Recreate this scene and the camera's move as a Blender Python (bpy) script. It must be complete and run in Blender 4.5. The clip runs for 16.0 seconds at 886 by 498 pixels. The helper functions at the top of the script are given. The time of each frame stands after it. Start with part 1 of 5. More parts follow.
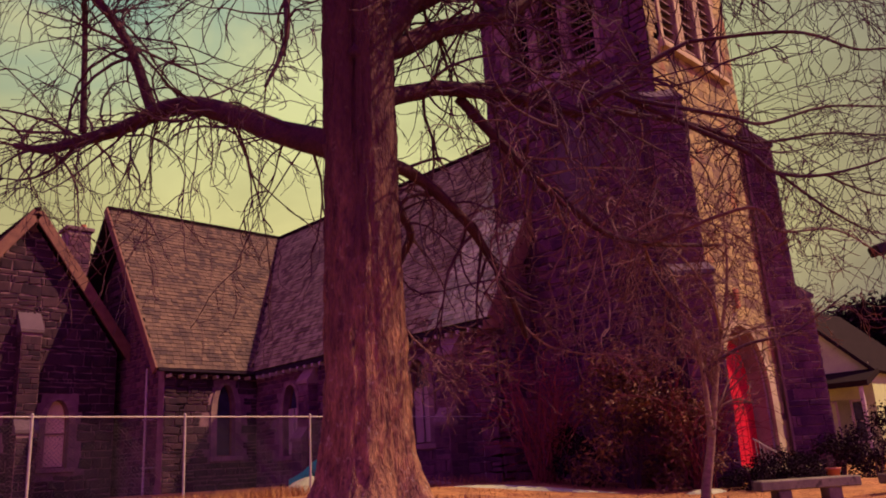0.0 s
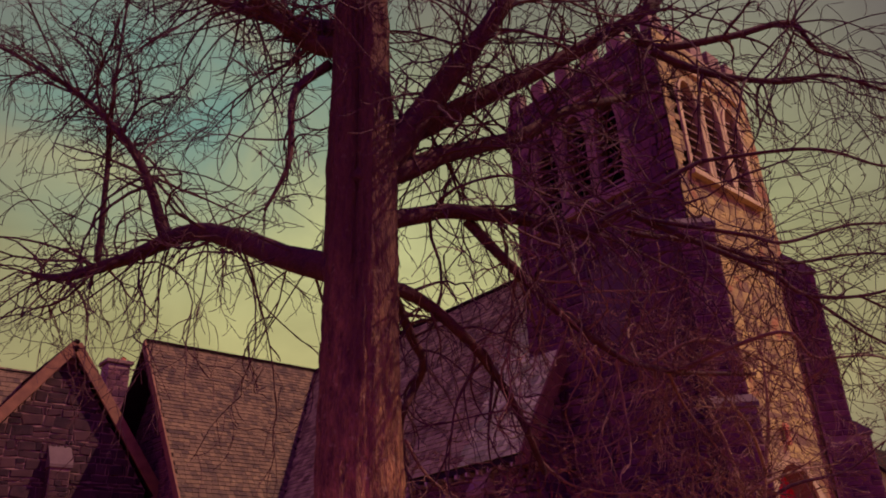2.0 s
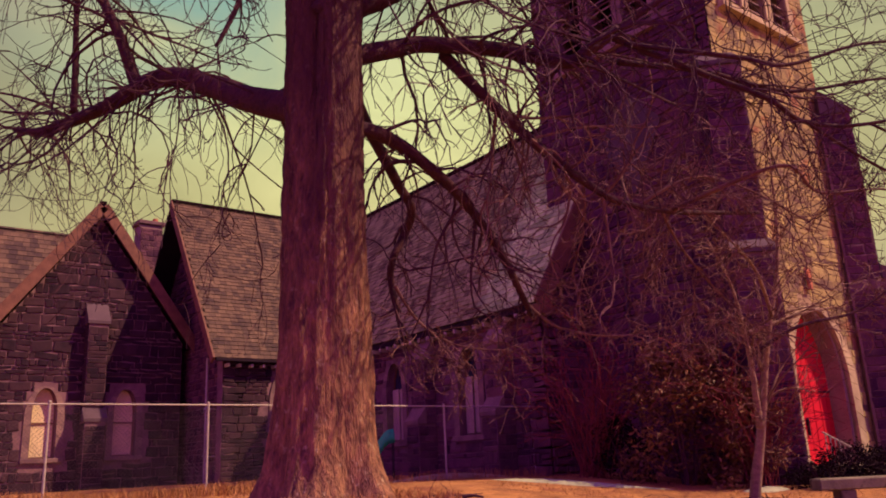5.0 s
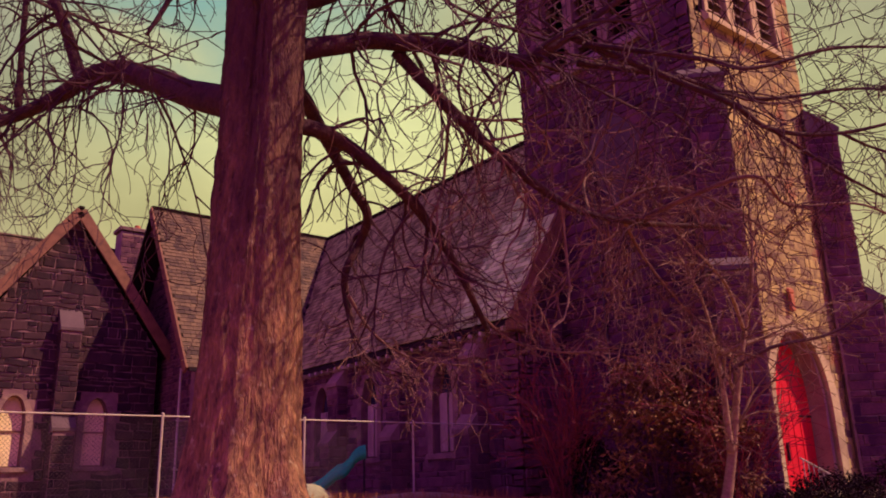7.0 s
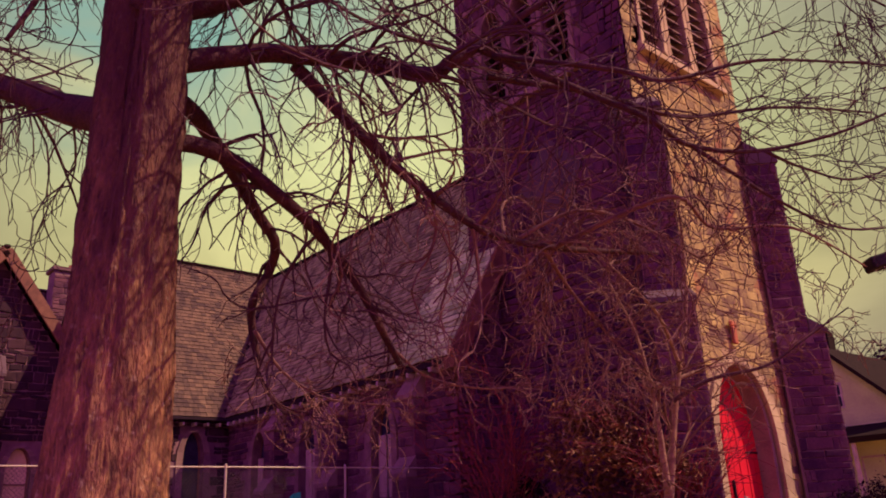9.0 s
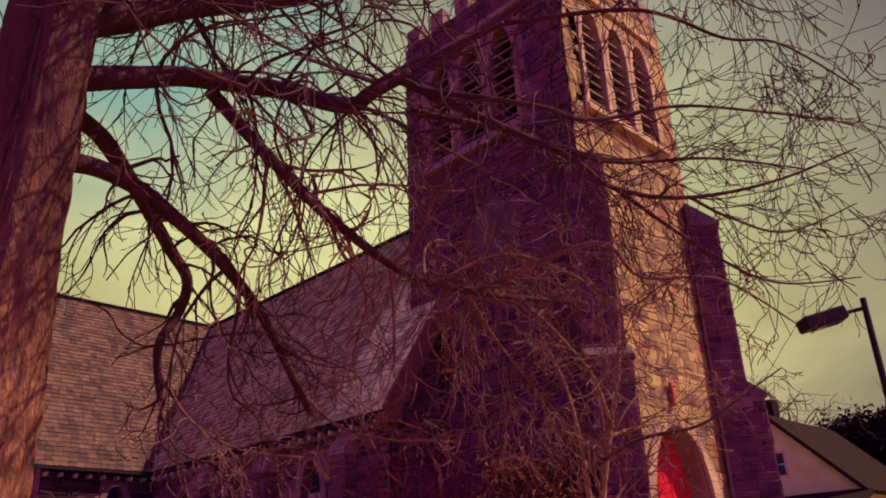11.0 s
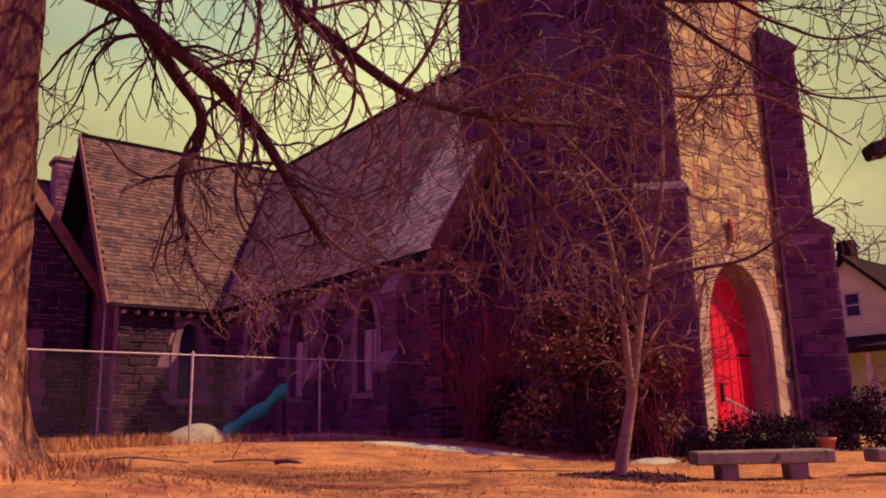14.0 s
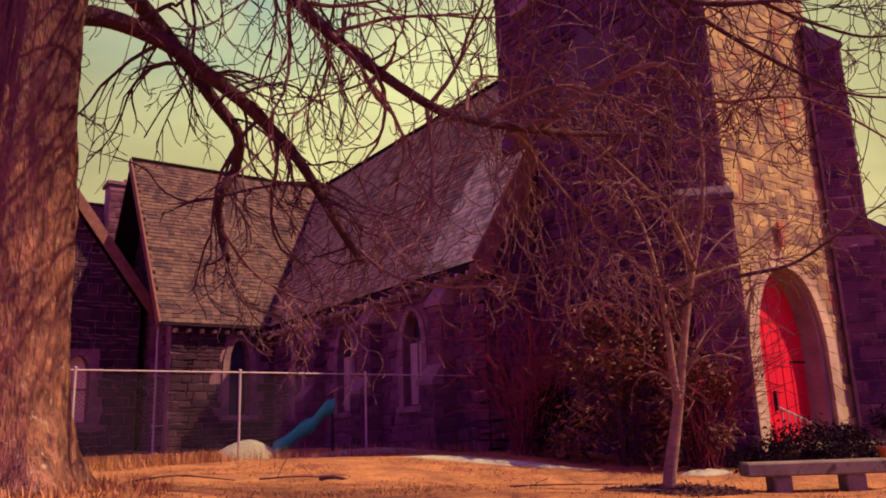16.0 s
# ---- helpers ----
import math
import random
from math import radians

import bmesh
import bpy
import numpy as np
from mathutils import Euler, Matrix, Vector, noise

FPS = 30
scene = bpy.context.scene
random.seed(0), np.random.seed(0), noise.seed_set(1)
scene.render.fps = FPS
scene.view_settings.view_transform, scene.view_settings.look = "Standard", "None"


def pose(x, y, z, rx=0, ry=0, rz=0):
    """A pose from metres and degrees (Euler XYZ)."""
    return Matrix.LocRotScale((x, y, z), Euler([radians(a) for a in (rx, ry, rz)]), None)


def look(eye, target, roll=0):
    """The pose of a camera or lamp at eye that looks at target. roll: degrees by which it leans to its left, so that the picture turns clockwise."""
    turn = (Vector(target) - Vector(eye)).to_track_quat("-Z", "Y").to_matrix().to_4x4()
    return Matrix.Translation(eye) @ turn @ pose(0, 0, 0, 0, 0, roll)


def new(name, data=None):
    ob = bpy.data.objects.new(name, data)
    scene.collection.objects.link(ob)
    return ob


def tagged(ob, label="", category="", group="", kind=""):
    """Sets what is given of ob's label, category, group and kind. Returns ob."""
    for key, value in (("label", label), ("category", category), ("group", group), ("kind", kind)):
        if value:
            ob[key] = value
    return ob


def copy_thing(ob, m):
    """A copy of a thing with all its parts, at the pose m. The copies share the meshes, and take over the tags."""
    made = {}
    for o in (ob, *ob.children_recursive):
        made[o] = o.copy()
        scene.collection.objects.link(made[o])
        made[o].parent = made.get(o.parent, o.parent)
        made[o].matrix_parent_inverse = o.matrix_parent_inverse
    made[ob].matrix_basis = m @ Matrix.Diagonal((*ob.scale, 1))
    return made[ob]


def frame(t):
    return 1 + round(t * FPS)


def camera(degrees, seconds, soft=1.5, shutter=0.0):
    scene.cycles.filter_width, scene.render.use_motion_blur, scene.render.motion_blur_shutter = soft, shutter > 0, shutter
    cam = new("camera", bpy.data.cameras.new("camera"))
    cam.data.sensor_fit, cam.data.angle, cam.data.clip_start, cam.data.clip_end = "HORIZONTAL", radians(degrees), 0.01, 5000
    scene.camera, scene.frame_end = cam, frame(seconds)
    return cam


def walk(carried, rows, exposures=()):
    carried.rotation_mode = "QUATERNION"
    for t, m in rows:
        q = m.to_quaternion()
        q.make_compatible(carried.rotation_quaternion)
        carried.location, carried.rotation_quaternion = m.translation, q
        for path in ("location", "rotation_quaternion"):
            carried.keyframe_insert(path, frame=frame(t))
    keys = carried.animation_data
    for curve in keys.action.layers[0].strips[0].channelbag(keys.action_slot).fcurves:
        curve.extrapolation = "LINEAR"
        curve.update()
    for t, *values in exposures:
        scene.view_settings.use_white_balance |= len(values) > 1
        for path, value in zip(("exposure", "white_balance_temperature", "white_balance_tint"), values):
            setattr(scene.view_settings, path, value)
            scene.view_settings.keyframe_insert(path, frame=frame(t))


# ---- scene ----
cam = camera(58.3, 16.0, soft=1.9)
PATH = [
    (0, (1.562, -1.015, 0.806), (2.923, 0.352, 1.334), -3.5),
    (0.5, (1.756, -0.967, 0.797), (3.087, 0.375, 1.45), -3.0),
    (1, (1.952, -0.964, 0.812), (3.221, 0.35, 1.626), -2.6),
    (1.5, (2.191, -0.996, 0.818), (3.404, 0.327, 1.699), -2.5),
    (2, (2.297, -1.068, 0.806), (3.502, 0.284, 1.655), -2.7),
    (2.5, (2.482, -1.073, 0.804), (3.651, 0.291, 1.682), -2.3),
    (3, (2.683, -1.081, 0.782), (3.838, 0.307, 1.641), -3.0),
    (3.5, (2.806, -1.139, 0.782), (3.98, 0.312, 1.501), -2.8),
    (4, (2.931, -1.172, 0.734), (4.095, 0.333, 1.349), -2.4),
    (4.5, (3.094, -1.171, 0.736), (4.274, 0.35, 1.277), -2.6),
    (4.7, (3.185, -1.182, 0.727), (4.372, 0.341, 1.249), -2.8),
    (6.8, (4.117, -1.155, 0.796), (5.3, 0.365, 1.333), -2.4),
    (7, (4.167, -1.109, 0.758), (5.354, 0.401, 1.318), -1.6),
    (7.5, (4.322, -1.049, 0.736), (5.499, 0.457, 1.324), -1.7),
    (8, (4.57, -0.951, 0.747), (5.748, 0.552, 1.341), -2.0),
    (8.5, (4.854, -0.943, 0.823), (6.06, 0.533, 1.426), -2.2),
    (9, (5.143, -0.917, 0.801), (6.391, 0.503, 1.454), -3.0),
    (9.5, (5.332, -0.838, 0.835), (6.613, 0.532, 1.529), -2.7),
    (10, (5.55, -0.727, 0.77), (6.844, 0.593, 1.533), -2.1),
    (10.2, (5.601, -0.732, 0.77), (6.902, 0.566, 1.558), -2.4),
    (12.3, (6.21, -1.017, 0.7), (7.48, 0.345, 1.429), -2.3),
    (12.5, (6.276, -0.95, 0.712), (7.556, 0.43, 1.387), -2.5),
    (13, (6.423, -0.863, 0.69), (7.712, 0.562, 1.246), -3.0),
    (13.5, (6.525, -0.875, 0.681), (7.788, 0.609, 1.133), -3.1),
    (14, (6.684, -0.882, 0.685), (7.909, 0.641, 1.111), -1.3),
    (14.5, (6.773, -0.953, 0.707), (7.991, 0.584, 1.095), -1.0),
    (15, (6.813, -1.001, 0.67), (8.04, 0.536, 1.037), -1.9),
    (15.5, (6.84, -0.964, 0.709), (8.015, 0.608, 1.098), -2.6),
    (16, (6.802, -0.969, 0.724), (7.927, 0.62, 1.18), -2.1),
]
walk(cam, [(t, look(eye, target, roll)) for t, eye, target, roll in PATH],
     exposures=[(t, stops, 6050, 29) for t, stops in ((0, 0.06), (1.5, -0.4), (3.5, -0.36), (4.5, 0.08), (7, 0.18), (10, 0.16), (12.5, 0.0), (13, 0.16), (14, 0.26), (16, 0.28))])

from mathutils import geometry

# ---- world and sun ----
SUN_AZ = Vector((0.70, -0.714, 0)).normalized()
SUN_EL = radians(47)
world = bpy.data.worlds.new("world")
scene.world = world
world.use_nodes = True
wt = world.node_tree
wt.nodes.clear()


def wnode(kind, **kw):
    n = wt.nodes.new(kind)
    for k, v in kw.items():
        if k == "op":
            n.operation = v
        elif k == "type":
            n.data_type = v
    return n


w_co = wnode("ShaderNodeTexCoord")
w_sep = wnode("ShaderNodeSeparateXYZ")
wt.links.new(w_co.outputs["Generated"], w_sep.inputs[0])
# sky: warm yellow on the church's side, teal overhead; unseen deep violet opposite, added as purple fill
w_dot = wnode("ShaderNodeVectorMath", op="DOT_PRODUCT")
wt.links.new(w_co.outputs["Generated"], w_dot.inputs[0])
w_dot.inputs[1].default_value = (0.62, 0.78, 0.0)
w_az = wnode("ShaderNodeMapRange")
w_az.interpolation_type = "SMOOTHSTEP"
w_az.inputs["From Min"].default_value, w_az.inputs["From Max"].default_value = -0.40, 0.40
wt.links.new(w_dot.outputs["Value"], w_az.inputs["Value"])
w_ramp = wnode("ShaderNodeValToRGB")
ramp = w_ramp.color_ramp
ramp.elements[0].position, ramp.elements[0].color = 0.0, (0.30, 0.235, 0.15, 1)
ramp.elements[1].position, ramp.elements[1].color = 1.0, (0.15, 0.05, 0.19, 1)
for at, col in ((0.25, (0.47, 0.435, 0.145, 1)), (0.42, (0.42, 0.445, 0.17, 1)), (0.60, (0.34, 0.38, 0.19, 1)), (0.75, (0.21, 0.22, 0.18, 1))):
    ramp.elements.new(at).color = col
wt.links.new(w_sep.outputs["Z"], w_ramp.inputs[0])
w_mix = wnode("ShaderNodeMix", type="RGBA")
w_mix.inputs[6].default_value = (0.43, 0.076, 0.58, 1)
wt.links.new(w_az.outputs["Result"], w_mix.inputs[0])
# thin cloud streaks
w_cl = wnode("ShaderNodeTexNoise")
w_cl.inputs["Scale"].default_value, w_cl.inputs["Detail"].default_value = 3.2, 6
w_cl.inputs["Distortion"].default_value = 0.8
w_map = wnode("ShaderNodeMapping")
w_map.inputs["Rotation"].default_value, w_map.inputs["Scale"].default_value = (0.3, 0.2, 0.5), (1.0, 1.0, 2.2)
wt.links.new(w_co.outputs["Generated"], w_map.inputs["Vector"])
wt.links.new(w_map.outputs[0], w_cl.inputs["Vector"])
w_clr = wnode("ShaderNodeMapRange")
w_clr.inputs["From Min"].default_value, w_clr.inputs["From Max"].default_value = 0.3, 0.7
w_clr.inputs["To Min"].default_value, w_clr.inputs["To Max"].default_value = 0.76, 1.22
wt.links.new(w_cl.outputs[0], w_clr.inputs["Value"])
# Lens vignetting put into the sky colour: duller away from the viewing direction.
w_dot2 = wnode("ShaderNodeVectorMath", op="DOT_PRODUCT")
wt.links.new(w_co.outputs["Generated"], w_dot2.inputs[0])
w_dot2.inputs[1].default_value = Vector((0.62, 0.74, 0.26)).normalized()
w_vignette = wnode("ShaderNodeMapRange")
w_vignette.interpolation_type = "SMOOTHSTEP"
w_vignette.inputs["From Min"].default_value, w_vignette.inputs["From Max"].default_value = 0.70, 0.985
w_vignette.inputs["To Min"].default_value, w_vignette.inputs["To Max"].default_value = 0.0, 1.0
wt.links.new(w_dot2.outputs["Value"], w_vignette.inputs["Value"])
w_pale = wnode("ShaderNodeMix", type="RGBA")
w_pale.inputs[6].default_value = (0.155, 0.125, 0.115, 1)
wt.links.new(w_vignette.outputs["Result"], w_pale.inputs[0])
w_brt = wnode("ShaderNodeVectorMath", op="SCALE")
wt.links.new(w_ramp.outputs[0], w_brt.inputs[0])
w_brt.inputs["Scale"].default_value = 1.5
wt.links.new(w_brt.outputs[0], w_pale.inputs[7])
w_sc = wnode("ShaderNodeVectorMath", op="SCALE")
wt.links.new(w_pale.outputs[2], w_sc.inputs[0])
wt.links.new(w_clr.outputs["Result"], w_sc.inputs["Scale"])
# an opening of clear teal sky between the clouds
w_dot3 = wnode("ShaderNodeVectorMath", op="DOT_PRODUCT")
wt.links.new(w_co.outputs["Generated"], w_dot3.inputs[0])
w_dot3.inputs[1].default_value = Vector((0.27, 0.76, 0.62)).normalized()
w_open = wnode("ShaderNodeMapRange")
w_open.interpolation_type = "SMOOTHSTEP"
w_open.inputs["From Min"].default_value, w_open.inputs["From Max"].default_value = 0.955, 1.0
w_open.inputs["To Max"].default_value = 1.0
wt.links.new(w_dot3.outputs["Value"], w_open.inputs["Value"])
w_gap = wnode("ShaderNodeMath", op="MULTIPLY_ADD")
w_gap.use_clamp = True
wt.links.new(w_cl.outputs[0], w_gap.inputs[0])
w_gap.inputs[1].default_value, w_gap.inputs[2].default_value = -4.0, 2.7
w_teal = wnode("ShaderNodeMath", op="MULTIPLY")
wt.links.new(w_open.outputs["Result"], w_teal.inputs[0])
wt.links.new(w_gap.outputs[0], w_teal.inputs[1])
w_clear = wnode("ShaderNodeMix", type="RGBA")
wt.links.new(w_teal.outputs[0], w_clear.inputs[0])
wt.links.new(w_sc.outputs[0], w_clear.inputs[6])
w_clear.inputs[7].default_value = (0.25, 0.47, 0.33, 1)
wt.links.new(w_clear.outputs[2], w_mix.inputs[7])
w_sky = wnode("ShaderNodeTexSky")
w_sky.sky_type, w_sky.sun_disc = "NISHITA", False
w_sky.sun_elevation, w_sky.sun_rotation = SUN_EL, math.atan2(SUN_AZ.x, SUN_AZ.y)
bg_tint, bg_sky = wnode("ShaderNodeBackground"), wnode("ShaderNodeBackground")
wt.links.new(w_mix.outputs[2], bg_tint.inputs[0])
bg_tint.inputs[1].default_value = 0.86
wt.links.new(w_sky.outputs[0], bg_sky.inputs[0])
bg_sky.inputs[1].default_value = 0.002
w_add, w_out = wnode("ShaderNodeAddShader"), wnode("ShaderNodeOutputWorld")
wt.links.new(bg_tint.outputs[0], w_add.inputs[0])
wt.links.new(bg_sky.outputs[0], w_add.inputs[1])
wt.links.new(w_add.outputs[0], w_out.inputs[0])

sun = new("sun", bpy.data.lights.new("sun", "SUN"))
sun.data.energy, sun.data.angle, sun.data.color = 5.0, radians(0.6), (1.0, 0.62, 0.31)
sun_from = Vector((SUN_AZ.x * math.cos(SUN_EL), SUN_AZ.y * math.cos(SUN_EL), math.sin(SUN_EL)))
sun.matrix_world = look(sun_from * 60, (0, 0, 0))


# ---- materials ----
def material(name, base, dark, rough=0.85, grain=6.0, fine=60.0, bump=0.3, piece=0.0, island=0.0, stretch=(1, 1, 1), metal=0.0, spec=0.3, spots=None, dist=0.02):
    """Two scales of noise between two colours, fine relief, and a shift per piece."""
    m = bpy.data.materials.new(name)
    m.use_nodes = True
    nt = m.node_tree
    p = nt.nodes["Principled BSDF"]
    p.inputs["Roughness"].default_value = rough
    p.inputs["Metallic"].default_value = metal
    p.inputs["Specular IOR Level"].default_value = spec
    co = nt.nodes.new("ShaderNodeTexCoord")
    geo = nt.nodes.new("ShaderNodeNewGeometry")
    mp = nt.nodes.new("ShaderNodeMapping")
    mp.inputs["Scale"].default_value = stretch
    nt.links.new(geo.outputs["Position"], mp.inputs["Vector"])
    n1, n2 = nt.nodes.new("ShaderNodeTexNoise"), nt.nodes.new("ShaderNodeTexNoise")
    for n, sc in ((n1, grain), (n2, fine)):
        n.inputs["Scale"].default_value, n.inputs["Detail"].default_value = sc, 5
        nt.links.new(mp.outputs[0], n.inputs["Vector"])
    add = nt.nodes.new("ShaderNodeMath")
    add.operation = "MULTIPLY_ADD"
    nt.links.new(n2.outputs[0], add.inputs[0])
    add.inputs[1].default_value = 0.6
    nt.links.new(n1.outputs[0], add.inputs[2])
    rng = nt.nodes.new("ShaderNodeMapRange")
    rng.inputs["From Min"].default_value, rng.inputs["From Max"].default_value = 0.5, 1.1
    nt.links.new(add.outputs[0], rng.inputs["Value"])
    last = rng.outputs["Result"]
    if piece or island:
        info = nt.nodes.new("ShaderNodeObjectInfo") if piece else geo
        out = info.outputs["Random"] if piece else geo.outputs["Random Per Island"]
        pm = nt.nodes.new("ShaderNodeMath")
        pm.operation = "MULTIPLY_ADD"
        nt.links.new(out, pm.inputs[0])
        pm.inputs[1].default_value = 2 * (piece or island)
        pm.inputs[2].default_value = -(piece or island)
        pa = nt.nodes.new("ShaderNodeMath")
        nt.links.new(pm.outputs[0], pa.inputs[0])
        nt.links.new(last, pa.inputs[1])
        pa.use_clamp = True
        last = pa.outputs[0]
    mix = nt.nodes.new("ShaderNodeMix")
    mix.data_type = "RGBA"
    mix.inputs[6].default_value, mix.inputs[7].default_value = (*dark, 1), (*base, 1)
    nt.links.new(last, mix.inputs[0])
    col = mix.outputs[2]
    if spots:
        n3 = nt.nodes.new("ShaderNodeTexNoise")
        n3.inputs["Scale"].default_value, n3.inputs["Detail"].default_value = spots[1], 3
        nt.links.new(geo.outputs["Position"], n3.inputs["Vector"])
        r3 = nt.nodes.new("ShaderNodeMapRange")
        r3.inputs["From Min"].default_value, r3.inputs["From Max"].default_value = spots[2], spots[2] + 0.1
        nt.links.new(n3.outputs[0], r3.inputs["Value"])
        m3 = nt.nodes.new("ShaderNodeMix")
        m3.data_type = "RGBA"
        nt.links.new(r3.outputs["Result"], m3.inputs[0])
        nt.links.new(col, m3.inputs[6])
        m3.inputs[7].default_value = (*spots[0], 1)
        col = m3.outputs[2]
    nt.links.new(col, p.inputs["Base Color"])
    if bump:
        b = nt.nodes.new("ShaderNodeBump")
        b.inputs["Strength"].default_value, b.inputs["Distance"].default_value = bump, dist
        nt.links.new(add.outputs[0], b.inputs["Height"])
        nt.links.new(b.outputs[0], p.inputs["Normal"])
    return m


M_STONE = material("rubble_stone", (0.18, 0.08, 0.105), (0.05, 0.014, 0.044), grain=2.5, fine=22, bump=0.7, piece=0.42)
M_STONE_I = material("rubble_stone_far", (0.18, 0.08, 0.105), (0.05, 0.014, 0.044), grain=2.5, fine=22, bump=0.7, island=0.42)
# Rubble copy with shade put into its colour, for wing and transept west walls.
M_RUBBLE_SHADE = material("shaded_rubble", (0.06, 0.026, 0.04), (0.015, 0.004, 0.016), grain=2.5, fine=22, bump=0.6, piece=0.45)
M_RUBBLE_SHADE_I = material("shaded_rubble_far", (0.06, 0.026, 0.04), (0.015, 0.004, 0.016), grain=2.5, fine=22, bump=0.6, island=0.45)
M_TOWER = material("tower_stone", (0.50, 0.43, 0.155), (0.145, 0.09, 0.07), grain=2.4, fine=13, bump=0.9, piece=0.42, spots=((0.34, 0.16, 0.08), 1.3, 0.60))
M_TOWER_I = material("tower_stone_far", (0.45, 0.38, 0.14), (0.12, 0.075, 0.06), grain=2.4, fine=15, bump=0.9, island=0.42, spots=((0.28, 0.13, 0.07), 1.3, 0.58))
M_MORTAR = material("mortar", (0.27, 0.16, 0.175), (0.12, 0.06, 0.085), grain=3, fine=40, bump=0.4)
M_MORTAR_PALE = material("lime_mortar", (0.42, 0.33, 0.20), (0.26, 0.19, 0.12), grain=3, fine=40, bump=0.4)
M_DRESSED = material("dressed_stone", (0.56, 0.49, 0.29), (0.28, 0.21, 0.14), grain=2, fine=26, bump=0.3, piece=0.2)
# Dimmer dressed stone; also puts shade into the belfry's north side and door reveal.
M_DRESSED_DIM = material("weathered_shaded_stone", (0.32, 0.22, 0.19), (0.13, 0.075, 0.09), grain=2, fine=26, bump=0.4, piece=0.3)
# Nave slate brightened, the browner other slate darkened, to even out sun and shade.
M_SLATE = material("slate", (0.41, 0.45, 0.18), (0.13, 0.11, 0.052), rough=0.7, grain=1.4, fine=9, bump=0.45, island=0.5, spots=((0.42, 0.42, 0.25), 5.0, 0.68))
M_SLATE_P = material("slate_piece", (0.41, 0.45, 0.18), (0.13, 0.11, 0.052), rough=0.7, grain=1.4, fine=9, bump=0.45, piece=0.5, spots=((0.42, 0.42, 0.25), 5.0, 0.68))
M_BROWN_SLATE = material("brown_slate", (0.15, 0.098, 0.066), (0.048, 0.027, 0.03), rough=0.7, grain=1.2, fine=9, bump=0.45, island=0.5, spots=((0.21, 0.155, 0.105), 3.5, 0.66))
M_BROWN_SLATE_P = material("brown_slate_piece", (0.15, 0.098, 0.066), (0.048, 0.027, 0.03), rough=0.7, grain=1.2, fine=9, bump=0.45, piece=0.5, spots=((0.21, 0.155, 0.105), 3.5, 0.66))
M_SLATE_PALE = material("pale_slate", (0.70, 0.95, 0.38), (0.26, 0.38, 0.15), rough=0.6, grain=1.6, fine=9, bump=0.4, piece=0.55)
M_BOARD = material("painted_board", (0.24, 0.12, 0.075), (0.11, 0.05, 0.04), rough=0.7, grain=3, fine=40, bump=0.15)
M_PALE_WOOD = material("pale_wood", (0.60, 0.55, 0.48), (0.35, 0.30, 0.27), rough=0.7, grain=3, fine=40, bump=0.15)
# Tower stone with shade put into its colour, for the north side and buttresses.
M_TWR_SHADE = material("shaded_tower_stone", (0.155, 0.06, 0.10), (0.042, 0.010, 0.044), grain=2.2, fine=20, bump=0.6, piece=0.35)
M_TWR_SHADE_I = material("shaded_tower_stone_far", (0.155, 0.06, 0.10), (0.042, 0.010, 0.044), grain=2.2, fine=20, bump=0.6, island=0.35)
M_OLD_BOARD = material("grey_board", (0.52, 0.46, 0.36), (0.28, 0.22, 0.19), rough=0.7, grain=3, fine=40, bump=0.2, stretch=(1, 1, 0.2))
M_RED = material("red_paint", (0.72, 0.012, 0.03), (0.50, 0.01, 0.022), rough=0.5, grain=2, fine=30, bump=0.12)
M_IRON = material("iron", (0.03, 0.022, 0.03), (0.015, 0.01, 0.015), rough=0.5, metal=0.6, grain=8, fine=60, bump=0.1)
M_STEEL = material("galvanised_steel", (0.50, 0.47, 0.42), (0.32, 0.29, 0.27), rough=0.55, metal=0.1, grain=6, fine=60, bump=0.05)
M_WIRE = material("dull_wire", (0.11, 0.085, 0.085), (0.06, 0.045, 0.05), rough=0.6, metal=0.1, grain=6, fine=60, bump=0)
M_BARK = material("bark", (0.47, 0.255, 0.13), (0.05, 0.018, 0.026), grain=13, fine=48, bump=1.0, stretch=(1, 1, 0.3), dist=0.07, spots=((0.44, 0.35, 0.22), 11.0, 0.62))


